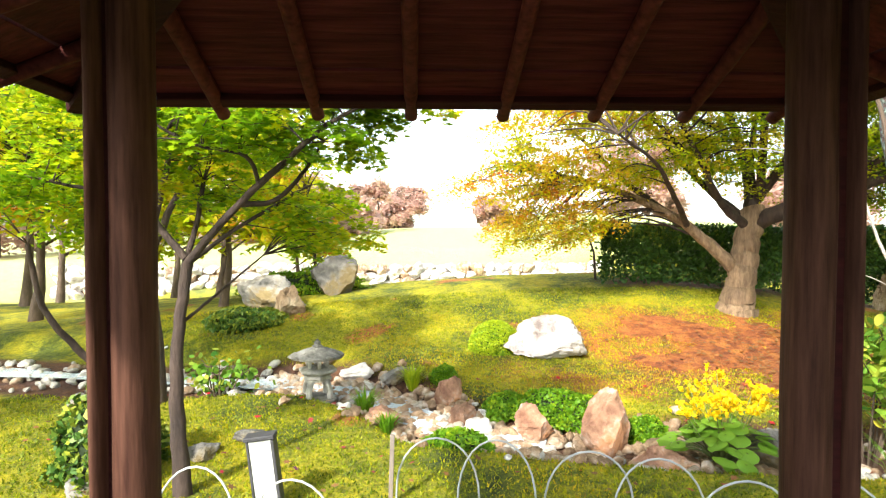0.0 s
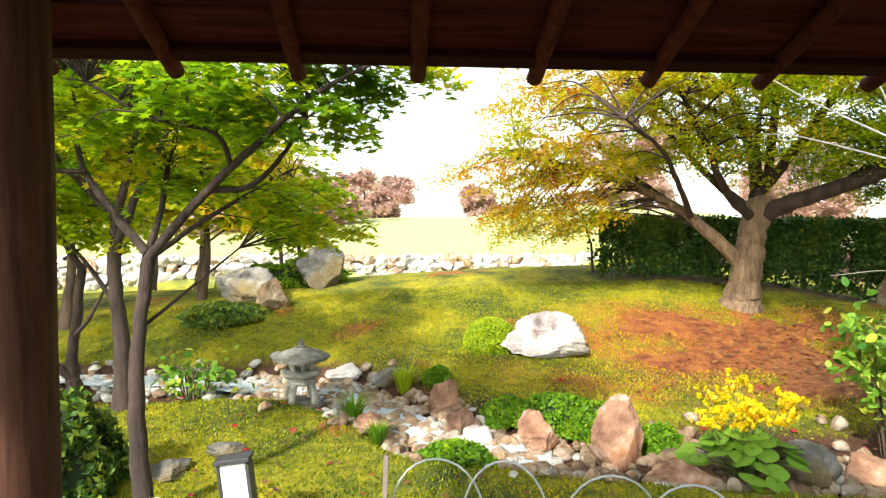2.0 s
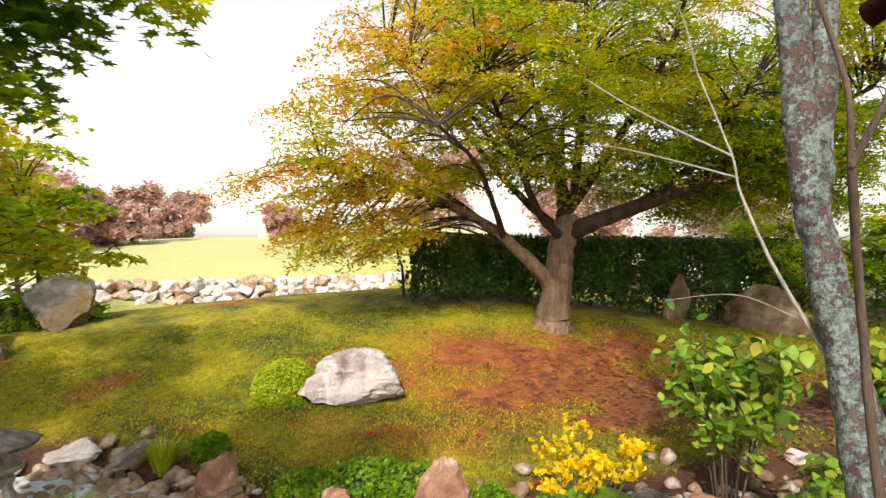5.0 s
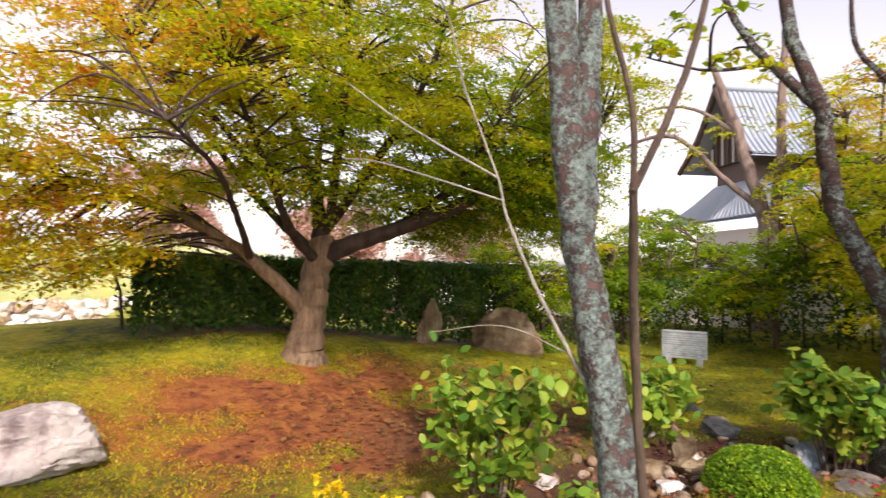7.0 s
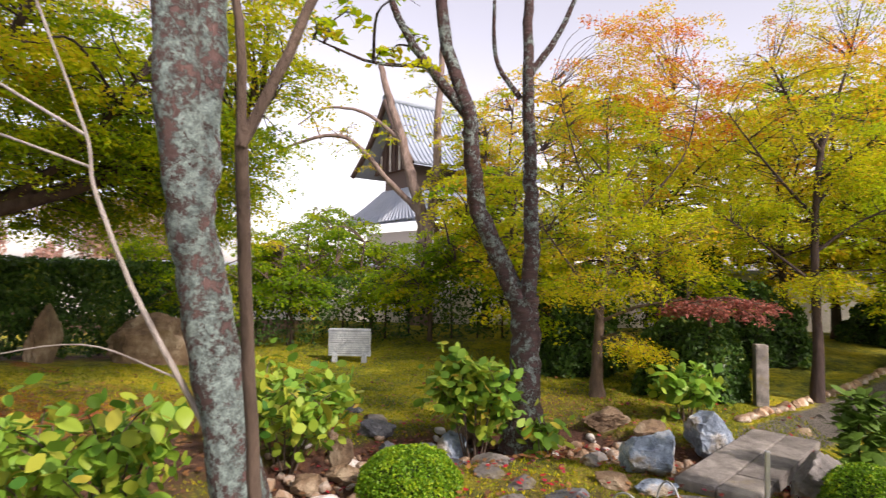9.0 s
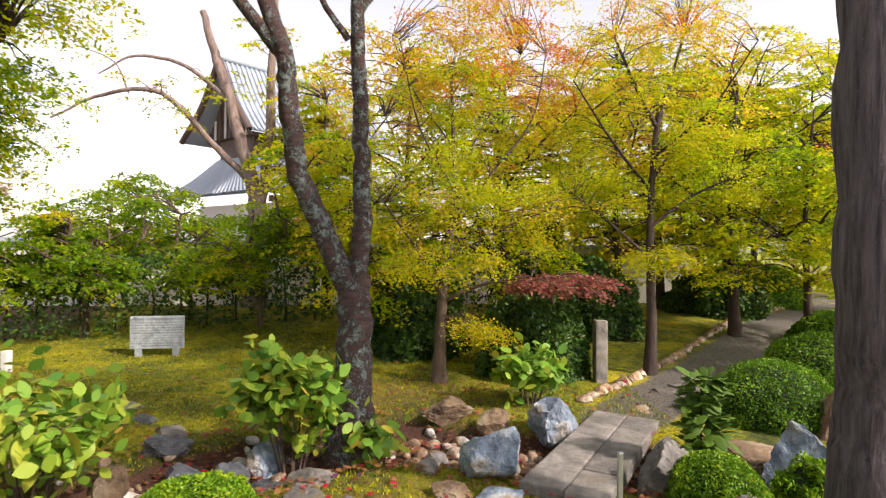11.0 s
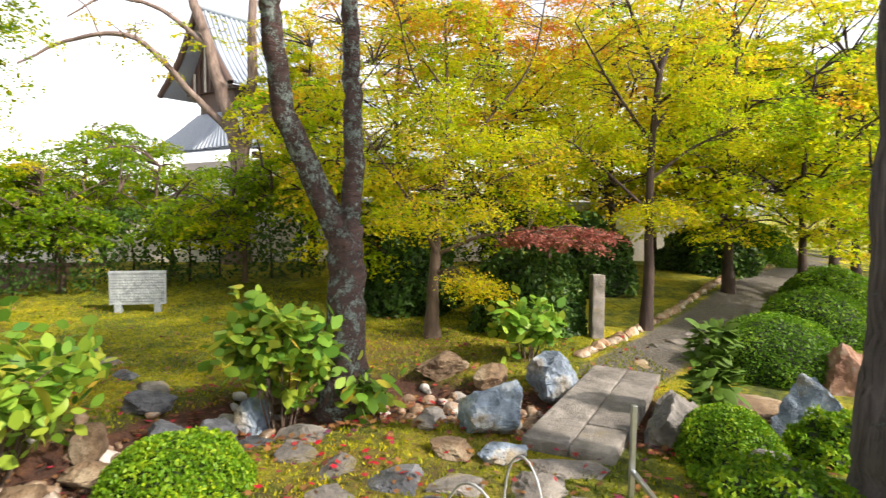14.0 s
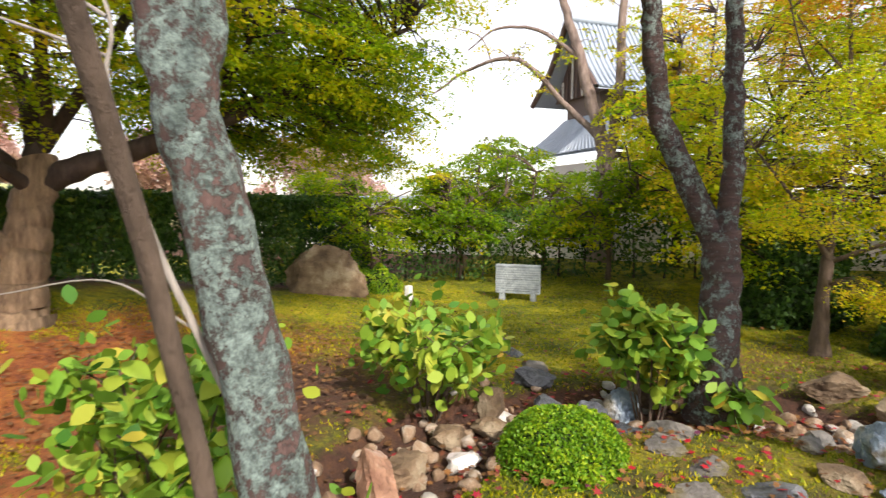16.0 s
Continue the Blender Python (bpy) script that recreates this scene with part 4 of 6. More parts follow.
tree("layered_maple", (9.39, 3.06, 0.13), [
    ([(9.39, 3.06, 0.1), (9.43, 3.06, 0.66), (9.46, 3.03, 1.09)], 0.0651, 0.054),
    ([(9.46, 3.03, 1.09), (9.57, 2.95, 1.74), (9.61, 2.92, 2.45), (9.71, 2.96, 3.6)], 0.0399, 0.0165),
    ([(9.43, 3.02, 1.05), (9.21, 3.31, 1.59), (8.99, 3.66, 2.09)], 0.0301, 0.0105),
    ([(9.46, 3.03, 1.02), (9.29, 2.59, 1.23), (9.08, 2.09, 1.34)], 0.0252, 0.0105),
    ([(9.57, 2.95, 1.88), (9.36, 2.52, 2.45), (9.22, 2.09, 3.03), (9.15, 1.95, 3.74)], 0.0203, 0.0067),
    ([(9.61, 2.92, 2.31), (9.28, 3.31, 2.95), (8.99, 3.52, 3.81)], 0.0154, 0.0053),
    ([(9.61, 2.92, 2.45), (9.93, 2.53, 3.17), (10.08, 2.1, 4.03)], 0.0154, 0.0053),
    ([(9.64, 2.94, 2.81), (9.78, 3.39, 3.46), (9.92, 3.68, 4.17)], 0.0126, 0.0053),
    ([(9.5, 2.99, 1.52), (9.29, 2.31, 1.88), (9.01, 1.8, 2.09)], 0.0154, 0.0053),
], [(9.5, 3.03, 2.88, 1.147, 1.147, 0.788, 75, 0.34), (8.99, 3.38, 2.17, 0.717, 0.86, 0.43, 34, 0.42), (9.15, 2.38, 2.02, 0.788, 0.86, 0.43, 40, 0.44), (9.57, 2.95, 3.74, 1.147, 1.075, 0.573, 60, 0.68), (8.92, 3.02, 1.52, 0.645, 0.788, 0.215, 28, 0.44), (9.11, 2.66, 0.77, 0.323, 0.323, 0.1, 14, 0.55), (9.94, 2.1, 3.74, 0.86, 0.86, 0.645, 50, 0.9), (9.6, 2.5, 4.5, 0.8, 0.8, 0.5, 40, 0.8)], M_BARK, M_LEAF, "layered maple with yellow-green leaves turning orange above", 18, per=150, spray=0.301, size=0.027, drop=0.32, twig=0.004)

tree("dark_stemmed_maple", (9.93, 0.51, 0.13), [
    ([(9.93, 0.51, 0.1), (9.91, 0.51, 0.88), (9.88, 0.55, 1.68), (9.93, 0.51, 2.55), (10.04, 0.4, 3.35)], 0.054, 0.036),
    ([(10.0, 0.44, 3.13), (10.11, 0.26, 3.64), (10.19, 0.04, 4.36)], 0.033, 0.014),
    ([(10.0, 0.44, 3.13), (9.96, 0.69, 3.56), (9.96, 0.98, 4.21)], 0.029, 0.014),
    ([(9.88, 0.55, 1.54), (9.67, 1.05, 1.9), (9.52, 1.55, 2.26)], 0.022, 0.009),
    ([(9.89, 0.55, 1.9), (9.83, 0.11, 2.26), (9.76, -0.33, 2.48)], 0.022, 0.009),
    ([(9.93, 0.51, 2.48), (10.33, 0.04, 3.06), (10.77, -0.38, 3.78)], 0.022, 0.007),
    ([(9.92, 0.53, 2.33), (9.6, 1.12, 2.91), (9.3, 1.62, 3.49)], 0.022, 0.007),
    ([(9.97, 0.47, 2.77), (9.61, -0.04, 3.27), (9.4, -0.47, 4.0)], 0.02, 0.007),
], [(9.96, 0.76, 3.2, 1.159, 1.159, 0.652, 70, 0.42), (9.74, 1.27, 2.26, 0.724, 0.797, 0.362, 40, 0.32), (9.9, -0.18, 2.62, 0.869, 0.869, 0.507, 55, 0.3), (10.11, 0.48, 4.07, 1.304, 1.304, 0.507, 60, 0.66), (9.82, 0.47, 1.54, 0.435, 0.507, 0.13, 18, 0.5), (10.1, 0.2, 4.8, 0.9, 0.9, 0.5, 40, 0.62)], M_BARK_D, M_LEAF, "dark slender maple with green and orange sprays", 19, per=150, spray=0.304, size=0.028, drop=0.32, twig=0.004)

tree("shaded_maple", (-1.38, 6.3, 0.1), [
    ([(-1.38, 6.3, 0.02), (-1.36, 6.28, 0.6), (-1.4, 6.25, 1.2), (-1.34, 6.22, 1.7)], 0.058, 0.045),
    ([(-1.38, 6.24, 1.4), (-1.1, 6.1, 1.9), (-0.85, 6.0, 2.3)], 0.035, 0.012),
    ([(-1.36, 6.23, 1.6), (-1.65, 6.1, 2.0), (-1.95, 5.9, 2.35)], 0.035, 0.012),
    ([(-1.34, 6.22, 1.7), (-1.25, 6.3, 2.2), (-1.2, 6.4, 2.9)], 0.035, 0.012),
    ([(-1.37, 6.27, 0.9), (-1.7, 6.4, 1.3), (-2.0, 6.5, 1.55)], 0.022, 0.008),
], [(-1.0, 6.1, 2.3, 0.7, 0.7, 0.3, 30, 0.3), (-1.8, 6.0, 2.35, 0.7, 0.7, 0.3, 30, 0.24), (-1.3, 6.3, 2.9, 1.0, 0.9, 0.35, 40, 0.42), (-1.9, 6.5, 1.65, 0.5, 0.5, 0.2, 16, 0.3)],
    M_BARK_D, M_LEAF, "dark slim maple with green and yellow leaves beside the stream", 311, per=80, spray=0.26, size=0.05, twig=0.005, drop=0.25)
tree("leaning_maple", (-1.95, 6.75, 0.05), [
    ([(-1.95, 6.75, 0.0), (-1.98, 6.72, 0.4), (-1.9, 6.66, 0.8), (-1.82, 6.6, 1.25)], 0.05, 0.035),
    ([(-1.95, 6.72, 0.25), (-2.2, 6.6, 0.55), (-2.4, 6.45, 0.95), (-2.42, 6.3, 1.5)], 0.04, 0.02),
    ([(-1.92, 6.67, 0.65), (-1.7, 6.5, 0.85), (-1.5, 6.45, 1.2)], 0.02, 0.009),
    ([(-1.82, 6.6, 1.2), (-2.0, 6.4, 1.7), (-2.3, 6.3, 2.1)], 0.03, 0.012),
], [(-2.2, 6.3, 1.9, 0.7, 0.6, 0.35, 34, 0.16), (-1.6, 6.4, 1.6, 0.4, 0.4, 0.2, 14, 0.26), (-2.5, 6.2, 2.5, 0.8, 0.7, 0.35, 34, 0.3)],
    M_BARK_D, M_LEAF, "low maple with several dark leaning stems", 312, per=80, spray=0.26, size=0.05, twig=0.005, drop=0.25)

# ---- trees farther off ----
def far_tree(x, y, height, spread, tone, seed, label, leaf=None, bark=None, sprays=70, size=0.16, low=0.35, per=60, name="tree", lean=0.0, group="trees at the garden's edge", drop=0.16):
    z = gz(x, y) - 0.05
    rng = np.random.default_rng(seed)
    trunk_r = 0.012 * height + 0.012
    limbs = [([(x, y, z), (x + 0.1 + lean * 0.4, y, z + height * 0.25), (x + lean, y + 0.1, z + height * 0.55), (x + lean * 1.3, y, z + height * 0.85)], trunk_r, 0.02)]
    for k in range(5):
        a = 2 * math.pi * (k + rng.random() * 0.6) / 5
        h = height * (0.25 + 0.09 * k)
        limbs.append(([(x + lean * 0.6, y, z + h), (x + lean * 0.8 + math.cos(a) * spread * 0.4, y + math.sin(a) * spread * 0.4, z + h + 0.12 * height),
                       (x + lean + math.cos(a) * spread * 0.85, y + math.sin(a) * spread * 0.85, z + h + 0.22 * height)], 0.006 * height, 0.008))
    blobs = []
    for k in range(7):
        a = 2 * math.pi * rng.random()
        r = spread * (0.25 + 0.4 * rng.random())
        h = height * (low + (0.92 - low) * (k + 0.5) / 7)
        blobs.append((x + lean + math.cos(a) * r, y + math.sin(a) * r, z + h, spread * 0.62, spread * 0.62, height * (0.13 if drop < 0.5 else 0.2), sprays // 7, tone + 0.08 * rng.normal()))
    return tree(name, (x, y, z), limbs, blobs, bark or M_BARK, leaf or M_LEAF, label, seed, per=per, spray=spread * 0.2 + 0.14, size=size, group=group, twig=0.012, drop=drop)


GREEN, GOLD, AUTUMN = "maple with green and yellow autumn foliage", "maple with golden yellow foliage", "maple with orange autumn foliage"
for k, (x, y, h, s, tone, lab) in enumerate([
        (-3.4, 5.0, 3.6, 1.6, 0.2, GREEN), (-4.6, 9.8, 4.2, 2.0, 0.3, GREEN), (-2.6, 11.5, 3.4, 1.7, 0.42, GOLD), (-6.5, 12.5, 5.0, 2.4, 0.3, GREEN),
        (-4.6, 14.5, 4.6, 2.2, 0.5, GOLD), (-1.9, 14.2, 2.9, 1.4, 0.36, GOLD), (-8.5, 9.5, 5.0, 2.4, 0.25, GREEN), (-8, 16, 6.0, 3.0, 0.4, GOLD), (-3.2, 8.8, 3.4, 1.5, 0.5, GOLD), (-5.6, 6.6, 4.2, 1.9, 0.25, GREEN), (-2.0, 9.9, 3.0, 1.3, 0.36, GREEN), (-1.2, 12.4, 2.2, 1.1, 0.4, GREEN)]):
    far_tree(x, y, h, s, tone, 100 + k, lab, sprays=84 if y < 12 else 70, size=0.07 if y < 8 else 0.1, low=0.42, per=60)
for k, (x, y, h, s, tone, lab) in enumerate([
        (11.93, 2.09, 4.55, 1.47, 0.36, GREEN), (11.46, 4.3, 3.37, 1.32, 0.34, GREEN), (12.76, 0.04, 4.84, 1.76, 0.5, AUTUMN), (13.47, 3.59, 5.11, 1.75, 0.58, AUTUMN),
        (14.93, -1.48, 5.21, 1.93, 0.42, GOLD), (11.9, -2.67, 4.13, 1.47, 0.33, GREEN), (18.16, -3.74, 5.87, 2.35, 0.4, GOLD), (15.11, -5.88, 4.95, 1.98, 0.38, GREEN),
        (20.91, -6.6, 6.26, 2.5, 0.44, GOLD), (20.71, -10.57, 6.45, 2.58, 0.38, GREEN), (17.46, 1.65, 6.16, 2.31, 0.55, AUTUMN), (14.17, 5.29, 4.81, 1.17, 0.48, GOLD),
        (17.62, 5.21, 6.53, 1.69, 0.55, GOLD), (13.48, -4.27, 4.91, 1.64, 0.34, GREEN), (16.31, -3.73, 5.49, 1.68, 0.4, GOLD), (18.94, -8.17, 5.93, 2.03, 0.36, GREEN),
        (20.82, -1.08, 6.46, 2.58, 0.44, GOLD), (13.72, -8.47, 5.38, 2.31, 0.36, GREEN), (9.02, -3.07, 4.31, 1.58, 0.34, GREEN),
        (12.3, -1.7, 4.8, 1.6, 0.38, GREEN), (14.6, -2.7, 5.8, 2.0, 0.42, GOLD), (16.4, -1.0, 6.4, 2.2, 0.5, AUTUMN)]):
    far_tree(x, y, h, s, tone, 140 + k, lab, sprays=126, size=0.058 if x < 18 else 0.085, low=0.25, per=115, bark=M_BARK_D)
for k, (x, y, h, s) in enumerate([
        (11.63, 8.35, 2.03, 0.9), (12.79, 7.29, 2.14, 1.11), (12.47, 6.01, 2.05, 1.03), (10.58, 9.49, 1.96, 0.98),
        (13.72, 8.9, 2.63, 1.24)]):
    far_tree(x, y, h, s, 0.14, 170 + k, "low spreading maple with fine green leaves", sprays=112, size=0.055, low=0.4, per=95, lean=-0.3)
for k, (x, y, h, s) in enumerate([(-4, 44, 3.8, 2.3), (-9, 40, 6.5, 4), (-1.5, 62, 4.5, 3.0), (9, 66, 3.2, 2.2), (16, 40, 6, 4), (24, 36, 6, 4.2), (32, 30, 6, 4.5), (-16, 46, 8, 5), (-22, 34, 8, 5)]):
    far_tree(x, y, h, s, 0.55, 180 + k, "distant tree with pale pinkish autumn foliage", M_LEAF_PINK, sprays=126, size=0.28, low=0.08, per=110, group="distant trees", drop=0.6)
tree("bare_cherry_tree", (14.43, 6.77, 0.43), [
    ([(14.43, 6.77, 0.18), (14.5, 6.77, 1.49), (14.56, 6.77, 2.6), (14.62, 7.1, 3.77), (14.74, 7.62, 5.34), (14.79, 7.95, 6.38)], 0.196, 0.065),
    ([(14.59, 6.84, 2.86), (14.61, 7.69, 3.71), (14.45, 8.6, 4.62), (14.3, 9.64, 4.55), (14.08, 10.55, 4.03)], 0.078, 0.02),
    ([(14.68, 7.36, 4.55), (14.59, 8.21, 5.21), (14.44, 9.12, 5.34), (14.3, 9.77, 4.94)], 0.052, 0.013),
    ([(14.5, 6.71, 2.21), (14.5, 6.51, 3.44), (14.5, 6.45, 5.08), (14.5, 6.38, 6.71)], 0.13, 0.059),
    ([(14.44, 9.25, 4.62), (14.37, 9.51, 5.21), (14.22, 10.16, 5.47)], 0.02, 0.008),
], [(14.59, 8.21, 4.68, 1.043, 1.696, 0.783, 26, 0.45), (14.5, 6.51, 5.6, 0.587, 0.587, 0.783, 14, 0.5)], M_BARK_C, M_LEAF, "tall bare tree with pale trunk and drooping branches", 210, per=26, spray=0.293, size=0.065, twig=0.009)


# ---- hedge ----
def hedge(a, b, height, thick, seed, n=46000):
    rng = np.random.default_rng(seed)
    top = thing("hedge", (a[0], a[1], gz(*a)), "tall clipped dark evergreen hedge behind the moss mound", "hedge", kind="structure")
    org = np.array([a[0], a[1], gz(*a)])
    d = np.array(b) - np.array(a)
    length = np.hypot(*d)
    d = d / length
    nrm = np.array([d[1], -d[0]])
    s = rng.random(n) * length
    face = rng.random(n)
    side = np.where(face < 0.72, 1.0, np.where(face < 0.8, -1.0, 0.0))
    u = rng.random(n)
    up = np.where(side == 0, 1.0, u ** 0.85)
    off = np.where(side == 0, rng.uniform(-1, 1, n), side) * thick / 2
    x = a[0] + d[0] * s + nrm[0] * off
    y = a[1] + d[1] * s + nrm[1] * off
    lump = np.array([noise.noise(Vector((p * 1.8, q * 2.4, 7))) for p, q in zip(s, up * height)])
    keep = (lump > -0.42 + 0.3 * (up < 0.4)) | (rng.random(n) < 0.35)
    z = ground(x, y) + 0.1 + up * (height - (ground(x, y) - 0.5)) * 0.97 - 0.05
    p = np.stack([x + nrm[0] * 0.07 * lump, y + nrm[1] * 0.07 * lump, z + 0.04 * lump], -1)[keep]
    p += rng.normal(size=p.shape) * 0.03
    nn = np.stack([nrm[0] * side, nrm[1] * side, np.where(side == 0, 1.0, 0.3)], -1)[keep]
    v, f = leaves(p - org, 0.06, rng, SPRIG, 0.4, nn)
    tone = np.clip(0.3 + 0.25 * lump[keep] + 0.18 * (rng.random(keep.sum()) ** 3) + 0.3 * (rng.random(keep.sum()) < 0.04), 0, 1)
    link_mesh("foliage", v, f, M_LEAF_E, top, tone=np.repeat(tone, 4))
    k = 0.0
    while k < length:
        x, y = a[0] + d[0] * k + nrm[0] * rng.uniform(-0.1, 0.15), a[1] + d[1] * k + nrm[1] * rng.uniform(-0.1, 0.15)
        z = gz(x, y)
        v, f = tube(np.array([(x, y, z - 0.03), (x + rng.normal() * 0.05, y, z + 0.4), (x + rng.normal() * 0.1, y, z + 0.9)]) - org, [0.022, 0.012], 6)
        link_mesh("stem", v, f, M_BARK_D, top)
        k += 0.45
    return top


hedge((3.5, 9.95), (10.75, 10.0), 1.1, 0.6, 31)
hedge((10.75, 10.0), (12.76, 6.54), 0.9, 0.6, 32, 6500)
hedge((12.76, 6.54), (13.21, 2.55), 1.05, 0.6, 33, 6500)
hedge((12.93, 2.26), (14.67, 0.93), 1.6, 0.6, 34)


# ---- retaining wall and far lawn ----
def retaining_wall():
    rng = np.random.default_rng(41)
    top = thing("retaining_wall", (3, 27.4, -1.15), "rough dry-stone retaining wall below a bright lawn", "wall", kind="structure")
    bm = box((34, 0.7, 1.2), (0, 0.5, 0.55), 0.02, Matrix.Rotation(0.12, 4, "Z"))
    part("core", bm, M_PEBBLE, top)
    kinds = [rock_mesh("stone", 400 + k, (0.42, 0.3, 0.26), detail=3, rough=0.25) for k in range(8)]
    for k, me in enumerate(kinds):
        me.materials.append(M_ROCK_W if k % 4 else M_PEBBLE)
    for row in range(4):
        x = -16.5
        while x < 17:
            ob = new("stone", kinds[int(rng.integers(8))])
            ob.parent = top
            sc = rng.uniform(0.75, 1.15)
            ob.matrix_basis = pose(x, 0.12 * x + rng.uniform(-0.08, 0.08), 0.14 + row * 0.33 + rng.uniform(-0.05, 0.05), rng.uniform(-20, 20), rng.uniform(-20, 20), rng.uniform(0, 360)) @ Matrix.Scale(sc, 4)
            x += 0.5 * sc + 0.03
    return top


retaining_wall()
v_far = thing("stone_marker", (6.6, 66, gz(6.6, 66)), "small pale stone marker on the far lawn", "marker")
part("block", box((0.9, 0.6, 2.2), (0, 0, 1.0), 0.08), M_ROCK_W, v_far)


# ---- temple building ----
def tiled_roof(top, name, corners, rise_edge, cols, label=""):
    """A roof slope from its eave edge up to its ridge edge: tile rows as half-round ribs over a deck."""
    a, b, c, d = [np.array(k, dtype=float) for k in corners]       # eave start, eave end, ridge end, ridge start
    pieces = []
    for i in range(cols + 1):
        t = i / cols
        lo, hi = a + (b - a) * t, d + (c - d) * t
        mid = (lo + hi) / 2 - np.array([0, 0, rise_edge])
        pieces.append(tube(smooth_line([lo, mid, hi], 4), [0.085, 0.085], 6))
    v, f = merge(pieces)
    rows = 8
    grid = []
    for j in range(rows + 1):
        s = j / rows
        sag = -4 * rise_edge * s * (1 - s)
        for i in range(2):
            lo, hi = (a, d) if i == 0 else (b, c)
            grid.append(lo + (hi - lo) * s + np.array([0, 0, sag - 0.02]))
    grid = np.array(grid)
    gf = np.array([(2 * j, 2 * j + 1, 2 * j + 3, 2 * j + 2) for j in range(rows)])
    v, f = merge([(v, f), (grid, gf), (grid - np.array([0, 0, 0.12]), gf)])
    return tagged(link_mesh(name, v, f, M_TILE, top, label), kind="stuff")


def temple():
    top = thing("temple_building", (30.3, 6.0, 0.57), "old timber temple with blue-grey tiled roofs behind the trees", "building")
    top.matrix_basis = pose(30.3, 5.35, 0.5, 0, 0, 51) @ Matrix.Scale(0.8, 4)
    # local x runs away from the garden, y along the front
    part("wall", box((7.0, 15.0, 3.9), (4.4, 0.0, 1.65), 0.02), M_PLASTER, top)
    for k in range(12):
        part("pillar", box((0.22, 0.22, 4.0), (0.8, 7.3 - 1.35 * k, 1.7), 0.02), M_TIMBER, top)
    part("eave_beam", box((0.3, 15.8, 0.3), (0.6, 0.0, 3.75), 0.02), M_TIMBER, top)
    part("lintel", box((0.16, 15.0, 0.18), (0.8, 0.0, 2.7), 0.02), M_TIMBER, top)
    for k in range(46):
        part("rafter", box((1.6, 0.1, 0.12), (0.1, 8.0 - 0.34 * k, 4.02), 0.01, Matrix.Rotation(-0.12, 4, "Y")), M_TIMBER, top)
        part("rafter_end", box((0.03, 0.11, 0.13), (-0.72, 8.0 - 0.34 * k, 3.92), 0), M_WHITE, top, "white-painted rafter end")
    tiled_roof(top, "lower_roof", [(-0.9, 8.3, 4.15), (-0.9, -8.2, 4.15), (3.2, -7.0, 6.1), (3.2, 7.2, 6.1)], 0.16, 54)
    tiled_roof(top, "side_roof", [(10.4, 8.3, 4.15), (-0.9, 8.3, 4.15), (3.2, 7.2, 6.1), (6.4, 7.2, 6.1)], 0.16, 30)
    part("upper_wall", box((3.0, 8.6, 2.6), (4.8, 2.9, 6.5), 0.02), M_TIMBER, top)
    for k in range(7):
        part("upper_post", box((0.16, 0.16, 2.6), (3.24, 7.1 - 1.4 * k, 6.5), 0.01), M_TIMBER, top)
    tiled_roof(top, "upper_roof", [(1.6, 8.5, 7.2), (1.6, -2.3, 7.2), (4.8, -1.9, 11.2), (4.8, 8.1, 11.2)], 0.35, 34)
    tiled_roof(top, "upper_roof", [(8.0, -2.3, 7.2), (8.0, 8.5, 7.2), (4.8, 8.1, 11.2), (4.8, -1.9, 11.2)], 0.35, 34)
    bm = bmesh.new()
    tri = [bm.verts.new(p) for p in ((2.3, 7.4, 7.2), (7.3, 7.4, 7.2), (4.8, 7.4, 10.9))]
    back = [bm.verts.new((v.co.x, v.co.y - 0.15, v.co.z)) for v in tri]
    bm.faces.new(tri), bm.faces.new(back[::-1])
    for i in range(3):
        bm.faces.new((tri[i], tri[i - 1], back[i - 1], back[i]))
    part("gable", bm, M_TIMBER, top)
    for s in (-1, 1):
        line = smooth_line([(4.8, 8.2, 11.2), (4.8 + s * 1.6, 8.3, 8.8), (4.8 + s * 3.3, 8.5, 7.1)], 5)
        v, f = tube(line, [0.2, 0.16], 6)
        link_mesh("barge_board", v, f, M_TIMBER, top)
    v, f = tube([(4.8, 8.3, 11.35), (4.8, -2.1, 11.35)], [0.22, 0.22], 8)
    link_mesh("ridge", v, f, M_TILE, top)
    for k in range(9):
        part("gable_strut", box((0.09, 0.08, 3.0 - 0.65 * abs(k - 4)), (4.8 + 0.5 * (k - 4), 7.5, 7.2 + (3.0 - 0.65 * abs(k - 4)) / 2), 0), M_PLASTER if k % 2 else M_TIMBER, top)
    return top


temple()
far_wall = thing("garden_wall", (14.95, 6.5, 0.4), "long white plastered garden wall seen through the shrubs", "wall", kind="structure", turn=-80)
part("plaster", box((19, 0.2, 1.25), (0, 0, 0.62), 0.02), M_PLASTER, far_wall)
part("coping", box((19, 0.45, 0.1), (0, 0, 1.29), 0.03), M_TILE, far_wall)

# ---- rocks beside the stream and on the mound ----
rock((2.25, 7.42), (0.45, 0.32, 0.22), M_ROCK_V, 51, "pale pinkish white boulder on the dry moss", 12, (0, 0), 0.25, "boulder")
clipped_shrub("dome_shrub", (1.68, 7.6), (0.28, 0.27, 0.29), "small clipped green dome beside the white boulder", 52, count=11000, leaf_size=0.02, tone=0.85, lump=0.05)
rock((2.22, 5.42), (0.17, 0.14, 0.3), M_ROCK_R, 53, "upright rusty brown rock streaked with white", 25, (6, -8), 0.25)
rock((1.75, 5.66), (0.2, 0.16, 0.19), M_ROCK_R, 54, "stout rusty rock with pale veins", 60)
rock((1.35, 5.78), (0.11, 0.1, 0.12), M_ROCK_W, 55, "pale rounded rock by the stream", 0)
rock((1.22, 5.98), (0.12, 0.1, 0.13), M_ROCK_R, 56, "pinkish rock at the water's edge", 30)
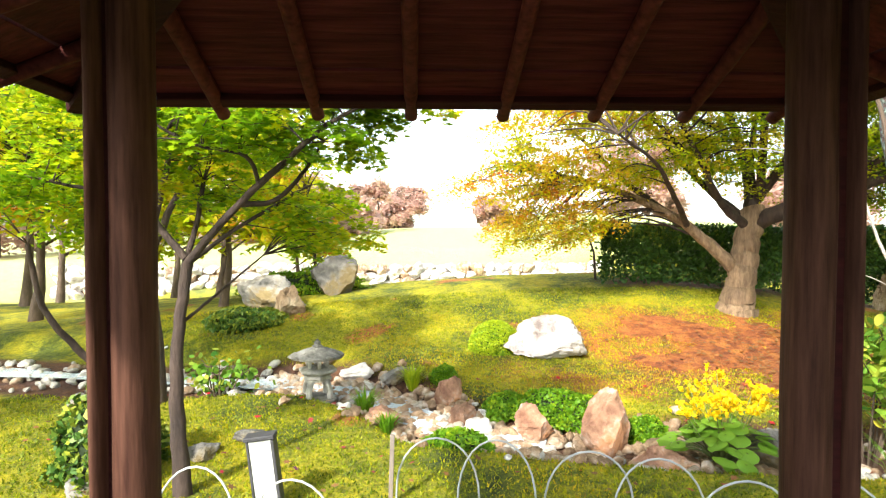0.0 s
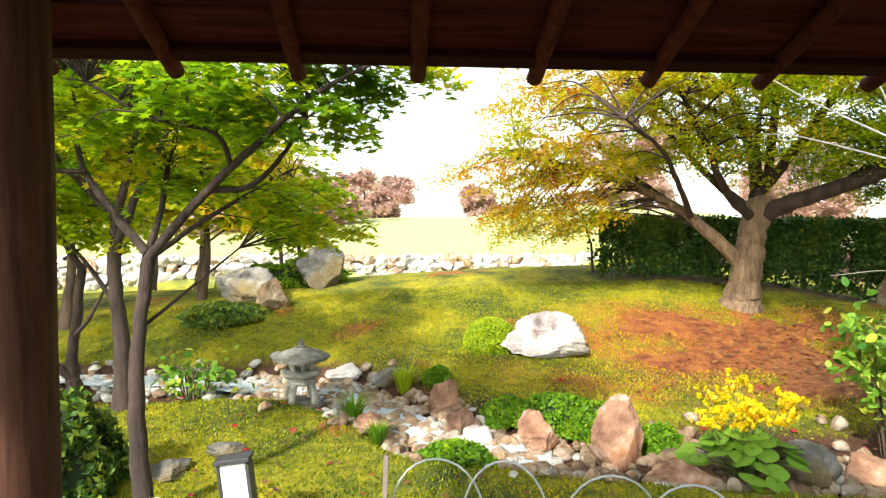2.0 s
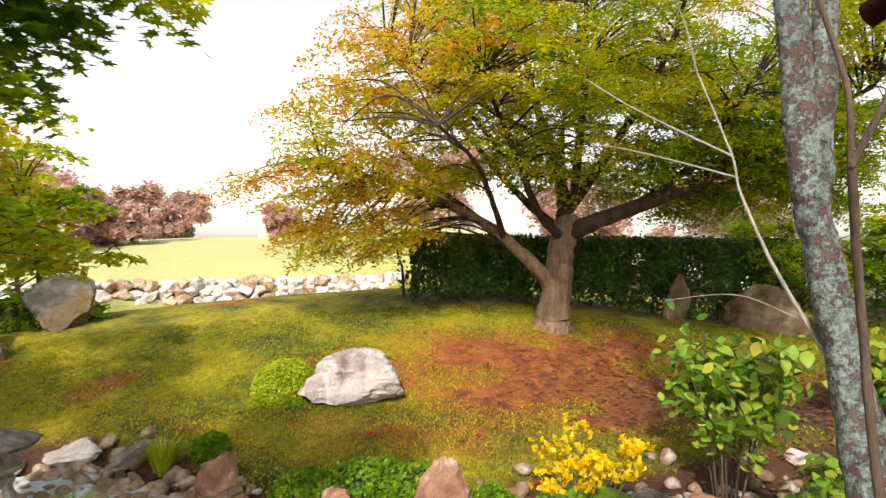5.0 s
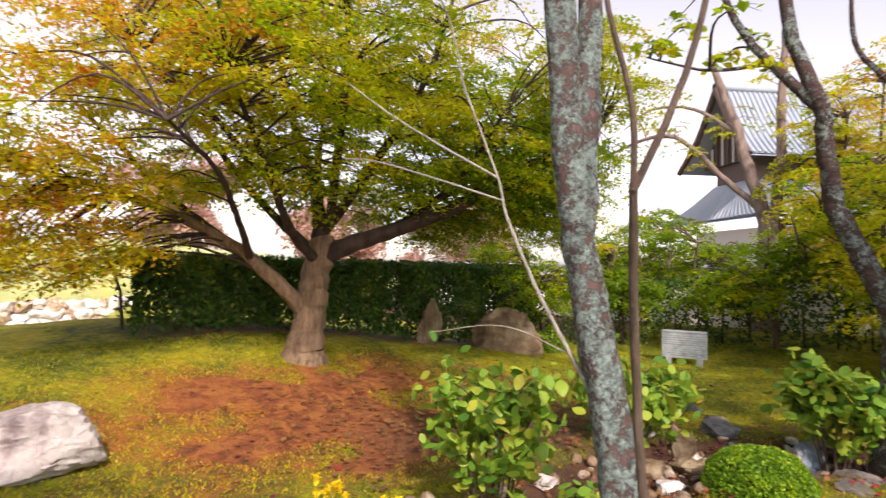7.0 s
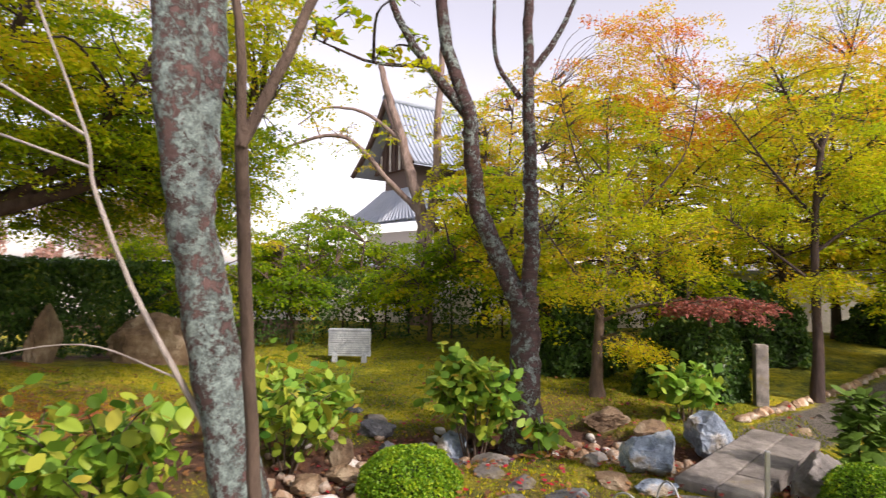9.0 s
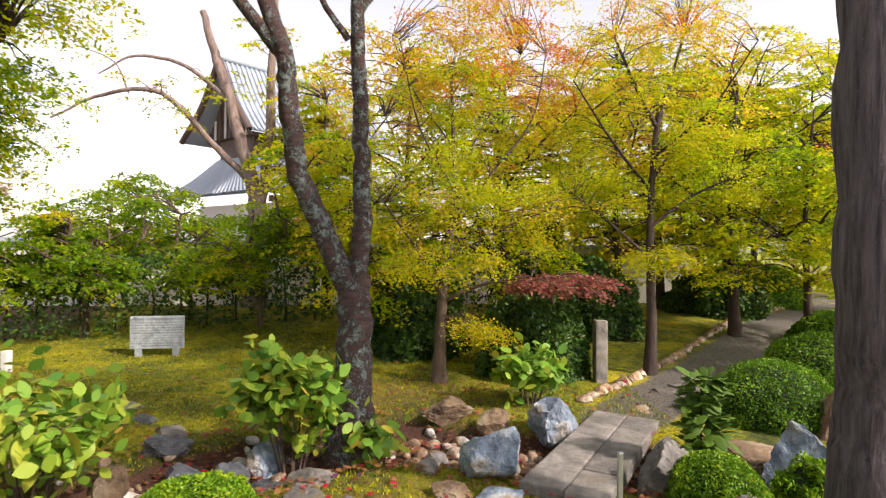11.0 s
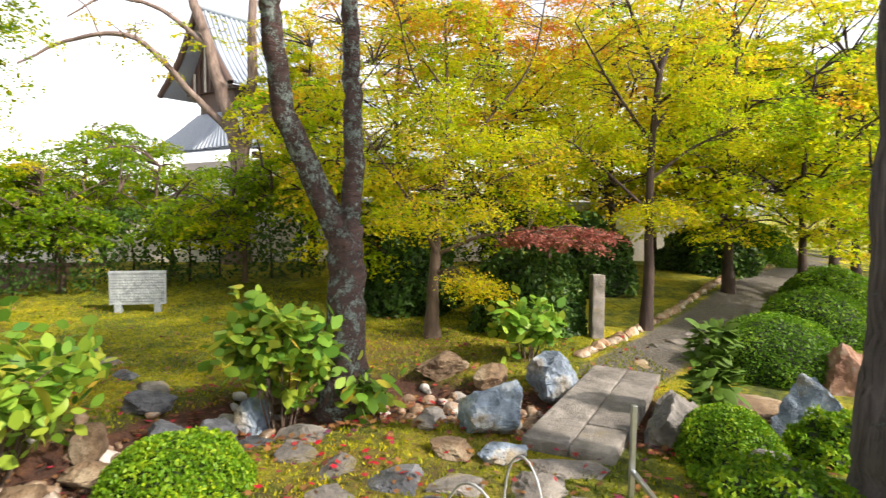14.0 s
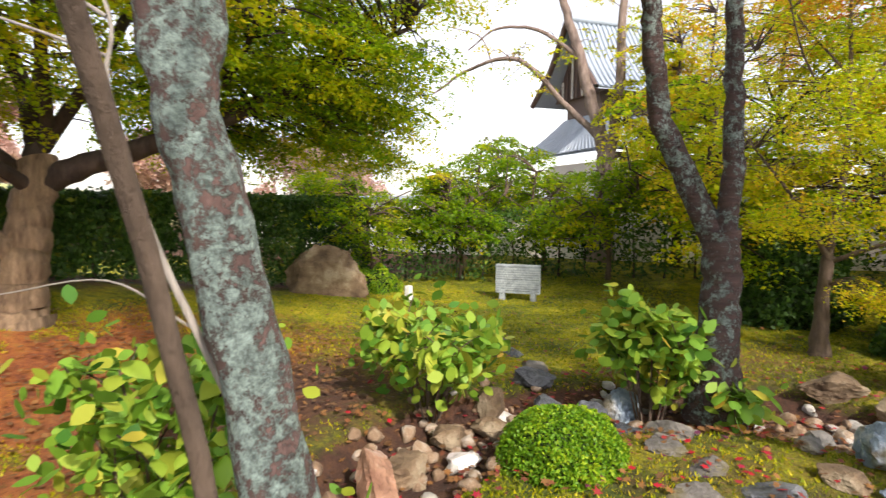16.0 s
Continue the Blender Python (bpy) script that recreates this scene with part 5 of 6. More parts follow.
rock((1.12, 6.35), (0.13, 0.11, 0.19), M_ROCK_R, 57, "tall ochre rock at the water's edge", 75)
rock((0.55, 5.85), (0.14, 0.11, 0.13), M_ROCK_R, 58, "ochre brown rock beside the stream", 10)
rock((0.25, 7.15), (0.16, 0.12, 0.1), M_ROCK_W, 59, "grey white rock behind the lantern", 15)
rock((0.65, 6.95), (0.2, 0.14, 0.09), M_ROCK_G, 60, "flat grey stone by the stream", 40)
rock((2.55, 5.08), (0.26, 0.13, 0.1), M_ROCK_R, 61, "low pinkish slab rock", -15)
rock((2.62, 5.42), (0.12, 0.09, 0.08), M_ROCK_O, 62, "small brown rock by flowers", 25)
rock((3.3, 5.1), (0.24, 0.16, 0.18), M_ROCK_G, 63, "grey rock behind the yellow flowers", -30, (0, 20))
rock((3.72, 5.1), (0.24, 0.15, 0.13), M_ROCK_R, 64, "low rusty rock among fallen leaves", 20)
rock((2.95, 4.85), (0.2, 0.1, 0.06), M_ROCK_O, 65, "flat brown edging stone", 5)
rock((-0.35, 10.1), (0.36, 0.3, 0.34), M_ROCK_G, 66, "grey boulder at the top of the moss slope", 20, name="boulder")
rock((-1.2, 9.4), (0.6, 0.34, 0.28), M_ROCK_G, 67, "long grey boulder in the moss", -20, name="boulder")
rock((-0.85, 9.0), (0.22, 0.16, 0.24), M_ROCK_O, 68, "pale lichen-spotted rock in moss", 10)
rock((-0.3, 5.35), (0.14, 0.1, 0.06), M_ROCK_G, 69, "low dark rock in the moss", 10)
rock((-0.55, 5.1), (0.16, 0.12, 0.05), M_ROCK_G, 70, "low grey stone at the maple's foot", 40)
for k, (x, y, s) in enumerate([(-1.6, 5.6, 0.1), (-1.95, 6.2, 0.12), (-1.0, 4.6, 0.12)]):
    rock((x, y), (s, s * 0.8, s * 0.6), M_ROCK_G, 71 + k, "small mossy grey stone", 30 * k)
for k, (x, y, sx, sz) in enumerate([(1.95, 5.95, 0.3, 0.2), (2.2, 5.85, 0.26, 0.19), (1.6, 6.05, 0.2, 0.16), (2.6, 5.62, 0.18, 0.17), (1.1, 6.75, 0.12, 0.12), (1.12, 5.28, 0.27, 0.15)]):
    clipped_shrub("low_azalea", (x, y), (sx, sx * 0.75, sz), "low clipped azalea beside the stream rocks", 80 + k, count=3600, leaf_size=0.03, tone=0.45, lump=0.25, group="azaleas by the stream")
clipped_shrub("flat_pine_shrub", (-1.35, 8.75), (0.5, 0.4, 0.2), "low dark spreading conifer shrub", 90, M_LEAF_E, 4000, 0.05, 0.55, lump=0.3)
clipped_shrub("bank_shrub", (-0.9, 10.6), (0.9, 0.5, 0.35), "green shrubs behind the boulders", 91, M_LEAF_S, 6000, 0.05, 0.55, lump=0.4)


clipped_shrub("conifer_shrub", (-1.02, 4.85), (0.3, 0.28, 0.5), "feathery dark bluish conifer shrub in the shade", 92, M_LEAF_E, 4200, 0.045, 0.5, lump=0.6)


def tuft(at, height, count, label, seed, tone=0.6):
    rng = np.random.default_rng(seed)
    x, y = at
    top = thing("grass_tuft", (x, y, gz(x, y)), label, "grass")
    verts, faces = [], []
    for k in range(count):
        a, r, h = rng.uniform(0, 2 * math.pi), rng.uniform(0.05, 0.7) * height, height * rng.uniform(0.6, 1.1)
        side = np.array([-math.sin(a), math.cos(a), 0]) * 0.004
        foot = np.array([math.cos(a), math.sin(a), 0]) * 0.03
        mid = foot + np.array([math.cos(a) * r * 0.4, math.sin(a) * r * 0.4, h * 0.7])
        tip = foot + np.array([math.cos(a) * r, math.sin(a) * r, h])
        i = len(verts)
        verts += [foot - side, foot + side, mid + side, mid - side, tip]
        faces += [(i, i + 1, i + 2, i + 3), (i + 3, i + 2, i + 4)]
    link_mesh("blades", verts, faces, M_LEAF_S, top, tone=np.full(len(verts), tone))
    return tagged(top, kind="stuff")


tuft((0.8, 6.75), 0.24, 200, "pale green grass tuft by the stream", 95, 0.9)
tuft((0.42, 6.1), 0.24, 200, "grey green grassy plant by the stream", 96, 0.5)
tuft((0.62, 5.62), 0.16, 120, "green ferny tuft at the rock's foot", 97, 0.4)
tuft((3.6, 4.4), 0.3, 160, "arching green grass by the pavilion", 98, 0.5)


def ligularia(at):
    """Round glossy leaves on stalks below branching heads of yellow flowers."""
    rng = np.random.default_rng(101)
    x, y = at
    top = thing("yellow_flower_plant", (x, y, gz(x, y)), "yellow-flowered plant with round glossy green leaves", "plant")
    me = broad_leaf_mesh("leaf", 0.15, 0.19, 0.12, 0.25, True)
    me.materials.append(M_LEAF_H)
    me.attributes.new("tone", "FLOAT", "POINT").data.foreach_set("value", np.full(len(me.vertices), 0.38, dtype=np.float32))
    for k in range(58):
        a, r = rng.uniform(0, 2 * math.pi), 0.36 * rng.random() ** 0.6
        h = 0.34 * (1.05 - r * 1.5) + rng.uniform(-0.03, 0.05)
        end = np.array([math.cos(a) * r, math.sin(a) * r, max(h, 0.06)])
        v, f = tube(smooth_line([(0, 0, 0), end * [0.4, 0.4, 0.7], end], 3), [0.005, 0.004], 5)
        link_mesh("stalk", v, f, M_STEM, top)
        ob = new("leaf", me)
        ob.parent = top
        ob.matrix_basis = Matrix.Translation(end) @ pose(0, 0, 0, rng.uniform(-20, 20), rng.uniform(-20, 20), math.degrees(a) - 90 + rng.uniform(-40, 40)) @ Matrix.Translation((0, -0.05, 0)) @ Matrix.Scale(rng.uniform(0.6, 1.0), 4)
    petals = []
    for k in range(19):
        a, r = rng.uniform(0, 2 * math.pi), 0.34 * rng.random() ** 0.7
        end = np.array([math.cos(a) * r - 0.06, math.sin(a) * r, rng.uniform(0.42, 0.66)])
        v, f = tube(smooth_line([(end[0] * 0.2, end[1] * 0.2, 0.05), end * [0.6, 0.6, 0.6], end], 4), [0.005, 0.003], 5)
        link_mesh("flower_stem", v, f, M_STEM, top)
        head = end + rng.normal(size=(9, 3)) * [0.035, 0.035, 0.022]
        pts = np.repeat(head, 7, axis=0) + rng.normal(size=(63, 3)) * 0.009
        petals.append(leaves(pts, 0.032, rng, SPRIG, 0.3))
        v, f = petals[-1]
        link_mesh("flower_head", v, f, M_FLOWER, top, tone=np.full(len(v), 0.5))
    return top


ligularia((2.93, 5.1))

BUSH = "leafy bush with broad green and yellowing leaves"
broadleaf_bush("hydrangea_bush", (4.0, 5.2), (0.46, 0.42, 1.22), 300, BUSH + " above fallen leaves", 111, 0.088, stems=12, group="hydrangeas")
broadleaf_bush("hydrangea_bush", (6.16, 5.42), (0.596, 0.596, 0.89), 300, BUSH, 112, 0.111, (0.35, 0.8), stems=13, group="hydrangeas")
broadleaf_bush("hydrangea_bush", (6.98, 4.1), (0.36, 0.4, 1.02), 230, BUSH + " by the forked trunk", 113, 0.119, (0.2, 0.7), stems=12, group="hydrangeas")
broadleaf_bush("hydrangea_bush", (6.93, 3.48), (0.14, 0.21, 0.385), 36, "young shoot with broad bright green leaves", 114, 0.112, (0.15, 0.4), stems=4, group="hydrangeas")
broadleaf_bush("hydrangea_bush", (8.44, 2.19), (0.354, 0.389, 0.602), 140, "leafy bush with bright green leaves beside a grey rock", 115, 0.127, (0.1, 0.45), stems=8, group="hydrangeas")
broadleaf_bush("hydrangea_bush", (4.35, 4.75), (0.2, 0.2, 0.4), 60, "low leafy shoots at the foot of the trees", 116, 0.09, stems=6, group="hydrangeas")

broadleaf_bush("fern_like_bush", (-0.92, 6.55), (0.32, 0.28, 0.42), 70, "small leafy green bush beside the stream", 117, 0.075, (0.1, 0.4), stems=8)

# ---- rocks and stones by the bridge ----
for k, (x, y, sx, sy, sz, m, lab) in enumerate([
        (6.74, 2.67, 0.26, 0.22, 0.24, M_ROCK_B, "blue and white speckled upright rock"), (7.64, 2.12, 0.28, 0.23, 0.2, M_ROCK_B, "blocky grey rock beside the bridge"), (6.68, 4.69, 0.174, 0.145, 0.13, M_ROCK_D, "dark smooth stone by the stream bed"), (6.63, 4.4, 0.158, 0.144, 0.144, M_ROCK_D, "dark rounded stone by the stream bed"),
        (7.03, 5.02, 0.184, 0.142, 0.085, M_ROCK_D, "flat dark grey stone"), (7.06, 4.29, 0.168, 0.14, 0.14, M_ROCK_B, "pale grey rock below the hydrangea"), (6.52, 5.1, 0.149, 0.119, 0.164, M_ROCK_O, "rusty brown rock by the bush"), (6.26, 4.96, 0.154, 0.115, 0.1, M_ROCK_O, "mossy brown stone among leaves"),
        (5.94, 5.13, 0.146, 0.105, 0.081, M_ROCK_O, "mossy ochre stone among leaves"), (5.72, 4.91, 0.124, 0.107, 0.058, M_ROCK_W, "pale white stone in the dry bed"), (5.36, 5.07, 0.19, 0.147, 0.104, M_ROCK_O, "brown rock among leaves"), (5.08, 5.03, 0.178, 0.142, 0.195, M_ROCK_R, "rusty rock behind the lichened trunk"),
        (7.67, 3.78, 0.182, 0.14, 0.105, M_ROCK_G, "mossy grey rock under the tree"), (7.97, 3.0, 0.211, 0.155, 0.112, M_ROCK_O, "brown mossy rock by the bed"), (7.76, 2.58, 0.169, 0.14, 0.112, M_ROCK_O, "brown rock by the bridge"), (7.4, 4.26, 0.181, 0.14, 0.112, M_ROCK_O, "brown rock behind the bush"),
        (6.32, 2.96, 0.146, 0.109, 0.058, M_ROCK_O, "pale yellow edging stone"), (6.27, 2.68, 0.146, 0.109, 0.058, M_ROCK_B, "blue grey edging stone"), (6.41, 1.66, 0.17, 0.156, 0.213, M_ROCK_G, "grey rock supporting the bridge"), (7.15, 1.34, 0.167, 0.139, 0.174, M_ROCK_G, "grey rock behind the small evergreen"),
        (5.96, 1.36, 0.178, 0.148, 0.119, M_ROCK_G, "grey rock below the mossy stone"), (6.73, 0.57, 0.25, 0.209, 0.292, M_ROCK_B, "large blue grey rock at the path's edge"), (7.51, -0.18, 0.211, 0.182, 0.281, M_ROCK_R, "reddish brown rock beside the azalea"), (4.93, 5.47, 0.095, 0.076, 0.076, M_ROCK_W, "small pale stone in moss"),
        (7.23, 3.06, 0.139, 0.105, 0.07, M_ROCK_G, "low stone by the dry bed"), (6.77, 3.13, 0.112, 0.084, 0.042, M_ROCK_G, "flat mossy grey stone")]):
    rock((x, y), (sx, sy, sz), m, 300 + k, lab, 37 * k, (0, 0), 0.3)
rock((7.6, 9.4), (0.27, 0.13, 0.44), M_ROCK_O, 330, "tall pointed brown standing stone before the hedge", 20, (0, 6), 0.25, "standing_stone")
rock((8.85, 8.95), (0.72, 0.26, 0.42), M_ROCK_O, 331, "broad dark brown slab stone before the hedge", -48, (0, 0), 0.3, "slab_stone", cuts=18)

# stepping stones
for k, (x, y, sx, sy) in enumerate([
        (7.76, 5.53, 0.184, 0.141), (7.44, 5.15, 0.182, 0.14), (8.16, 5.88, 0.172, 0.143), (8.53, 6.3, 0.16, 0.146),
        (6.52, 4.15, 0.218, 0.16), (6.54, 3.86, 0.195, 0.144), (6.32, 3.83, 0.177, 0.162), (6.13, 3.61, 0.196, 0.166),
        (5.98, 3.27, 0.199, 0.168), (5.95, 2.96, 0.198, 0.176), (5.96, 2.58, 0.204, 0.182), (5.77, 3.59, 0.19, 0.174),
        (5.66, 2.95, 0.207, 0.191), (5.43, 3.36, 0.206, 0.182), (5.09, 2.93, 0.239, 0.205), (4.72, 3.27, 0.231, 0.195),
        (4.29, 2.82, 0.234, 0.216), (5.59, 2.47, 0.191, 0.175)]):
    rock((x, y, gz(x, y) - 0.1), (sx * 1.1, sy * 1.1, 0.085), M_STEP if k % 4 else M_ROCK_D, 350 + k, "flat worn grey stepping stone set in moss", 50 * k, (0, 0), 0.0, "stepping_stone", "stepping stones", rough=0.12)
rock((6.1, 2.36, gz(6.1, 2.36) - 0.1), (0.23, 0.17, 0.085), M_STEP, 371, "flat brown stone at the foot of the bridge", 60, (0, 0), 0.0, "stepping_stone", "stepping stones", rough=0.12)
rock((8.35, 1.26, gz(8.35, 1.26) - 0.11), (0.354, 0.255, 0.071), M_ROCK_O, 372, "broad flat brown stone at the end of the bridge", -30, (0, 0), 0.0, "stepping_stone", "stepping stones", rough=0.12)
rock((7.24, 0.81, gz(7.24, 0.81) - 0.11), (0.349, 0.279, 0.112), M_ROCK_O, 373, "broad flat brown stone behind the small evergreen", -20, (0, 0), 0.0, "stepping_stone", "stepping stones", rough=0.08)
for k, (x, y) in enumerate([
        (8.94, 0.71), (9.26, 0.38), (9.66, 0.11), (10.14, -0.27),
        (10.7, -0.72)]):
    rock((x, y, gz(x, y) - 0.085), (0.21, 0.17, 0.07), M_STEP, 375 + k, "flat grey stepping stone in the gravel path", 40 * k, (0, 0), 0.0, "stepping_stone", "stepping stones", rough=0.12)


def bridge():
    top = thing("stone_bridge", (7.1, 1.87, 0.13), "low granite bridge of long worn slabs with red leaves on it", "bridge", turn=-29.0)
    part("slab", box((1.86, 0.277, 0.11), (0.0, 0.142, 0.012), 0.014), M_SLAB, top)
    part("slab", box((1.43, 0.256, 0.11), (0.2, -0.131, 0.01), 0.014), M_SLAB, top)
    part("slab", box((0.4, 0.256, 0.11), (-0.73, -0.131, 0.008), 0.015), M_STEP, top, "short bluish grey slab")
    for x in (-0.72, 0.72):
        part("support_stone", box((0.22, 0.57, 0.22), (x, 0, -0.15), 0.03), M_ROCK_G, top)
    return top


bridge()

# shrubs round the bridge
clipped_shrub("clipped_azalea", (5.85, 4.33), (0.399, 0.351, 0.271), "low clipped bright green azalea dotted with red leaves", 120, count=13500, leaf_size=0.0208, tone=0.492)
clipped_shrub("clipped_azalea", (6.25, 1.43), (0.315, 0.301, 0.301), "rounded clipped green azalea by the rail", 121, count=12000, leaf_size=0.0184, tone=0.476)
clipped_shrub("clipped_azalea", (8.11, 0.05), (0.601, 0.565, 0.509), "large clipped green azalea dotted with red leaves", 122, count=18000, leaf_size=0.02, tone=0.328)
clipped_shrub("clipped_azalea", (6.33, 0.74), (0.282, 0.282, 0.353), "feathery green shrub by the thick trunk", 123, count=6000, leaf_size=0.028, tone=0.492, lump=0.4)
clipped_shrub("ground_cover", (5.62, 1.43), (0.543, 0.388, 0.194), "low feathery green plants at the thick trunk's foot", 124, count=9000, leaf_size=0.028, tone=0.451, lump=0.5)
clipped_shrub("clipped_azalea", (9.53, -1.27), (0.65, 0.578, 0.578), "clipped green shrub along the path", 125, count=12000, leaf_size=0.0256, tone=0.369)
clipped_shrub("clipped_azalea", (11.78, -2.99), (0.739, 0.666, 0.592), "clipped green shrub along the path", 126, count=10500, leaf_size=0.0352, tone=0.41)
clipped_shrub("clipped_hedge_mound", (16.7, -4.23), (1.303, 1.15, 0.958), "long rounded clipped hedge beside the path", 127, count=21000, leaf_size=0.0432, tone=0.41, lump=0.06)
clipped_shrub("clipped_hedge_mound", (20.28, -6.53), (1.13, 0.969, 0.807), "rounded clipped hedge beside the path", 128, count=13500, leaf_size=0.052, tone=0.369)
clipped_shrub("evergreen_bush", (10.02, 1.9), (0.724, 0.688, 0.978), "large dark glossy evergreen bush", 129, M_LEAF_E, 14000, 0.054, 0.3, lump=0.25)
clipped_shrub("evergreen_bush", (11.32, 3.41), (0.879, 0.732, 1.245), "large dark glossy evergreen bush", 130, M_LEAF_E, 12000, 0.062, 0.28, lump=0.3)
clipped_shrub("evergreen_bush", (12.52, 0.63), (0.952, 0.806, 1.172), "dark evergreen bush in the shade", 131, M_LEAF_E, 9000, 0.066, 0.25, lump=0.3)
clipped_shrub("evergreen_bush", (14.41, -2.35), (1.034, 0.886, 0.886), "dark evergreen bush in the shade", 132, M_LEAF_E, 8000, 0.074, 0.3, lump=0.3)
clipped_shrub("small_shrub", (9.86, 8.86), (0.388, 0.349, 0.388), "light green shrub beside the slab stone", 133, count=6000, leaf_size=0.0312, tone=0.533, lump=0.4)
tree("red_weeping_maple", (9.78, 1.64, 0.13), [
    ([(9.78, 1.64, 0.09), (9.71, 1.71, 0.66), (9.6, 1.78, 1.17)], 0.036, 0.022),
    ([(9.6, 1.78, 1.1), (9.27, 1.99, 1.28), (8.98, 2.21, 1.24)], 0.022, 0.007),
],
     [(9.38, 1.71, 1.26, 0.542, 0.578, 0.116, 34, 0.6)], M_BARK, M_LEAF_RED, "small weeping maple with dull red lacy foliage", 134, per=90, spray=0.217, size=0.036)


def camellia(at):
    rng = np.random.default_rng(141)
    x, y = at
    top = thing("young_evergreen", (x, y, gz(x, y)), "young upright evergreen with glossy dark bluish leaves", "bush")
    v, f = tube([(0, 0, 0), (0.015, 0, 0.35), (0.0, 0.015, 0.8)], [0.01, 0.005], 6)
    link_mesh("stem", v, f, M_BARK, top)
    me = broad_leaf_mesh("leaf", 0.1, 0.065, 0.2, 0.2)
    me.materials.append(M_LEAF_E)
    me.attributes.new("tone", "FLOAT", "POINT").data.foreach_set("value", np.full(len(me.vertices), 0.5, dtype=np.float32))
    for k in range(420):
        h = rng.uniform(0.08, 0.83)
        a, r = rng.uniform(0, 2 * math.pi), rng.uniform(0.02, 0.17) * (1.15 - 0.6 * h / 0.84)
        ob = new("leaf", me)
        ob.parent = top
        ob.matrix_basis = pose(math.cos(a) * r, math.sin(a) * r, h, rng.uniform(-30, 50), rng.uniform(-30, 30), math.degrees(a) - 90 + rng.uniform(-50, 50)) @ Matrix.Scale(rng.uniform(0.8, 1.3), 4)
    return top


camellia((6.73, 1.3))


# ---- sign, pillar, small fixtures ----
def sign(at, turn):
    x, y = at
    top = thing("stone_sign", (x, y, gz(x, y)), "grey stone notice board on two low feet", "sign", turn=turn)
    board = part("board", box((0.66, 0.075, 0.43), (0, 0, 0.31), 0.01), M_SIGN, top)
    for s in (-1, 1):
        part("foot", box((0.08, 0.1, 0.18), (s * 0.23, 0, 0.05), 0.01), M_SIGN, top)
    for r in range(11):
        part("text_bar", box((0.63 if r else 0.67, 0.003, 0.013 if r else 0.022), (0, -0.039, 0.49 - 0.034 * r - (0.015 if r else 0)), 0), M_ENGRAVE, board, "unreadable engraved line")
    return top


sign((10.67, 6.82), -76)
pillar = thing("stone_pillar", (9.56, 1.22, gz(9.56, 1.22)), "narrow weathered stone marker leaning by the bush", "pillar")
part("shaft", box((0.17, 0.14, 0.72), (0, 0, 0.33), 0.02, Matrix.Rotation(0.05, 4, "Y")), M_STEP, pillar)
spot = thing("garden_light", (9.35, 7.86, gz(9.35, 7.86)), "small white garden light post near the slab stone", "lamp")
part("post", box((0.085, 0.085, 0.25), (0, 0, 0.12), 0.015), M_WHITE, spot)


def bollard(at):
    x, y = at
    top = thing("bollard_light", (x, y, gz(x, y)), "tilted bollard light with white panel and dark cap", "lamp")
    rot = Matrix.Rotation(-0.12, 4, "Y")
    part("panel", box((0.12, 0.06, 0.36), (0, 0, 0.19), 0.006, rot), M_WHITE, top, "white diffusing panel")
    part("side_frame", box((0.018, 0.08, 0.38), (0.068, 0, 0.185), 0.004, rot), M_DARK, top)
    part("side_frame", box((0.012, 0.08, 0.38), (-0.066, 0, 0.2), 0.004, rot), M_DARK, top)
    part("cap", box((0.16, 0.09, 0.022), (-0.022, 0, 0.385), 0.004, rot), M_DARK, top)
    return top


bollard((0.05, 4.35))
flood = thing("floodlight", (-0.45, 3.9, gz(-0.45, 3.9)), "small dark ground floodlight beside the pavilion", "lamp")
part("housing", box((0.14, 0.09, 0.1), (0, 0, 0.14), 0.015, Matrix.Rotation(0.3, 4, "X")), M_DARK, flood)
part("foot", box((0.04, 0.04, 0.1), (0, 0, 0.05), 0.005), M_DARK, flood)


def hoop(x, y, width, height, turn, lean=0.0):
    top = thing("fence_hoop", (x, y, gz(x, y) - 0.02), "low bent bamboo hoop edging the moss", "fence", "hoops along the moss")
    top.matrix_basis = pose(x, y, gz(x, y) - 0.02, lean, 0, turn)
    pts = [(math.cos(a) * width / 2, 0, math.sin(a) ** 0.8 * height) for a in np.linspace(math.pi, 0, 15)]
    v, f = tube(pts, [0.0055, 0.0055], 8)
    link_mesh("arch", v, f, M_HOOP, top, smooth=True)
    return top


for x, y, w, lean in ((-0.2, 4.0, 0.42, -8), (0.3, 3.92, 0.42, 6), (0.97, 4.42, 0.46, 5), (1.28, 4.3, 0.42, -8), (1.75, 4.22, 0.46, 8), (2.05, 4.02, 0.46, -6), (2.36, 3.84, 0.48, 8), (2.75, 3.75, 0.5, -6)):
    hoop(x, y, w, 0.37, -8, lean)
stake = thing("wooden_stake", (0.72, 4.36, gz(0.72, 4.36) - 0.03), "short weathered wooden stake", "stake")
part("shaft", box((0.024, 0.024, 0.42), (0, 0, 0.2), 0.004, Matrix.Rotation(0.03, 4, "Y")), M_STAKE, stake)
rail = thing("metal_rail", (5.78, 2.14, gz(5.78, 2.14)), "thin galvanised rail post by the bridge", "rail")
part("post", box((0.027, 0.027, 0.48), (0, 0, 0.23), 0.006), M_METAL, rail)
part("bar", box((0.62, 0.022, 0.022), (-0.31, 0, 0.15), 0.006), M_METAL, rail)
for k, (x, y) in enumerate([
        (5.54, 2.7), (5.29, 2.94)]):
    hoop(x, y, 0.36, 0.33, 20 + 20 * k)

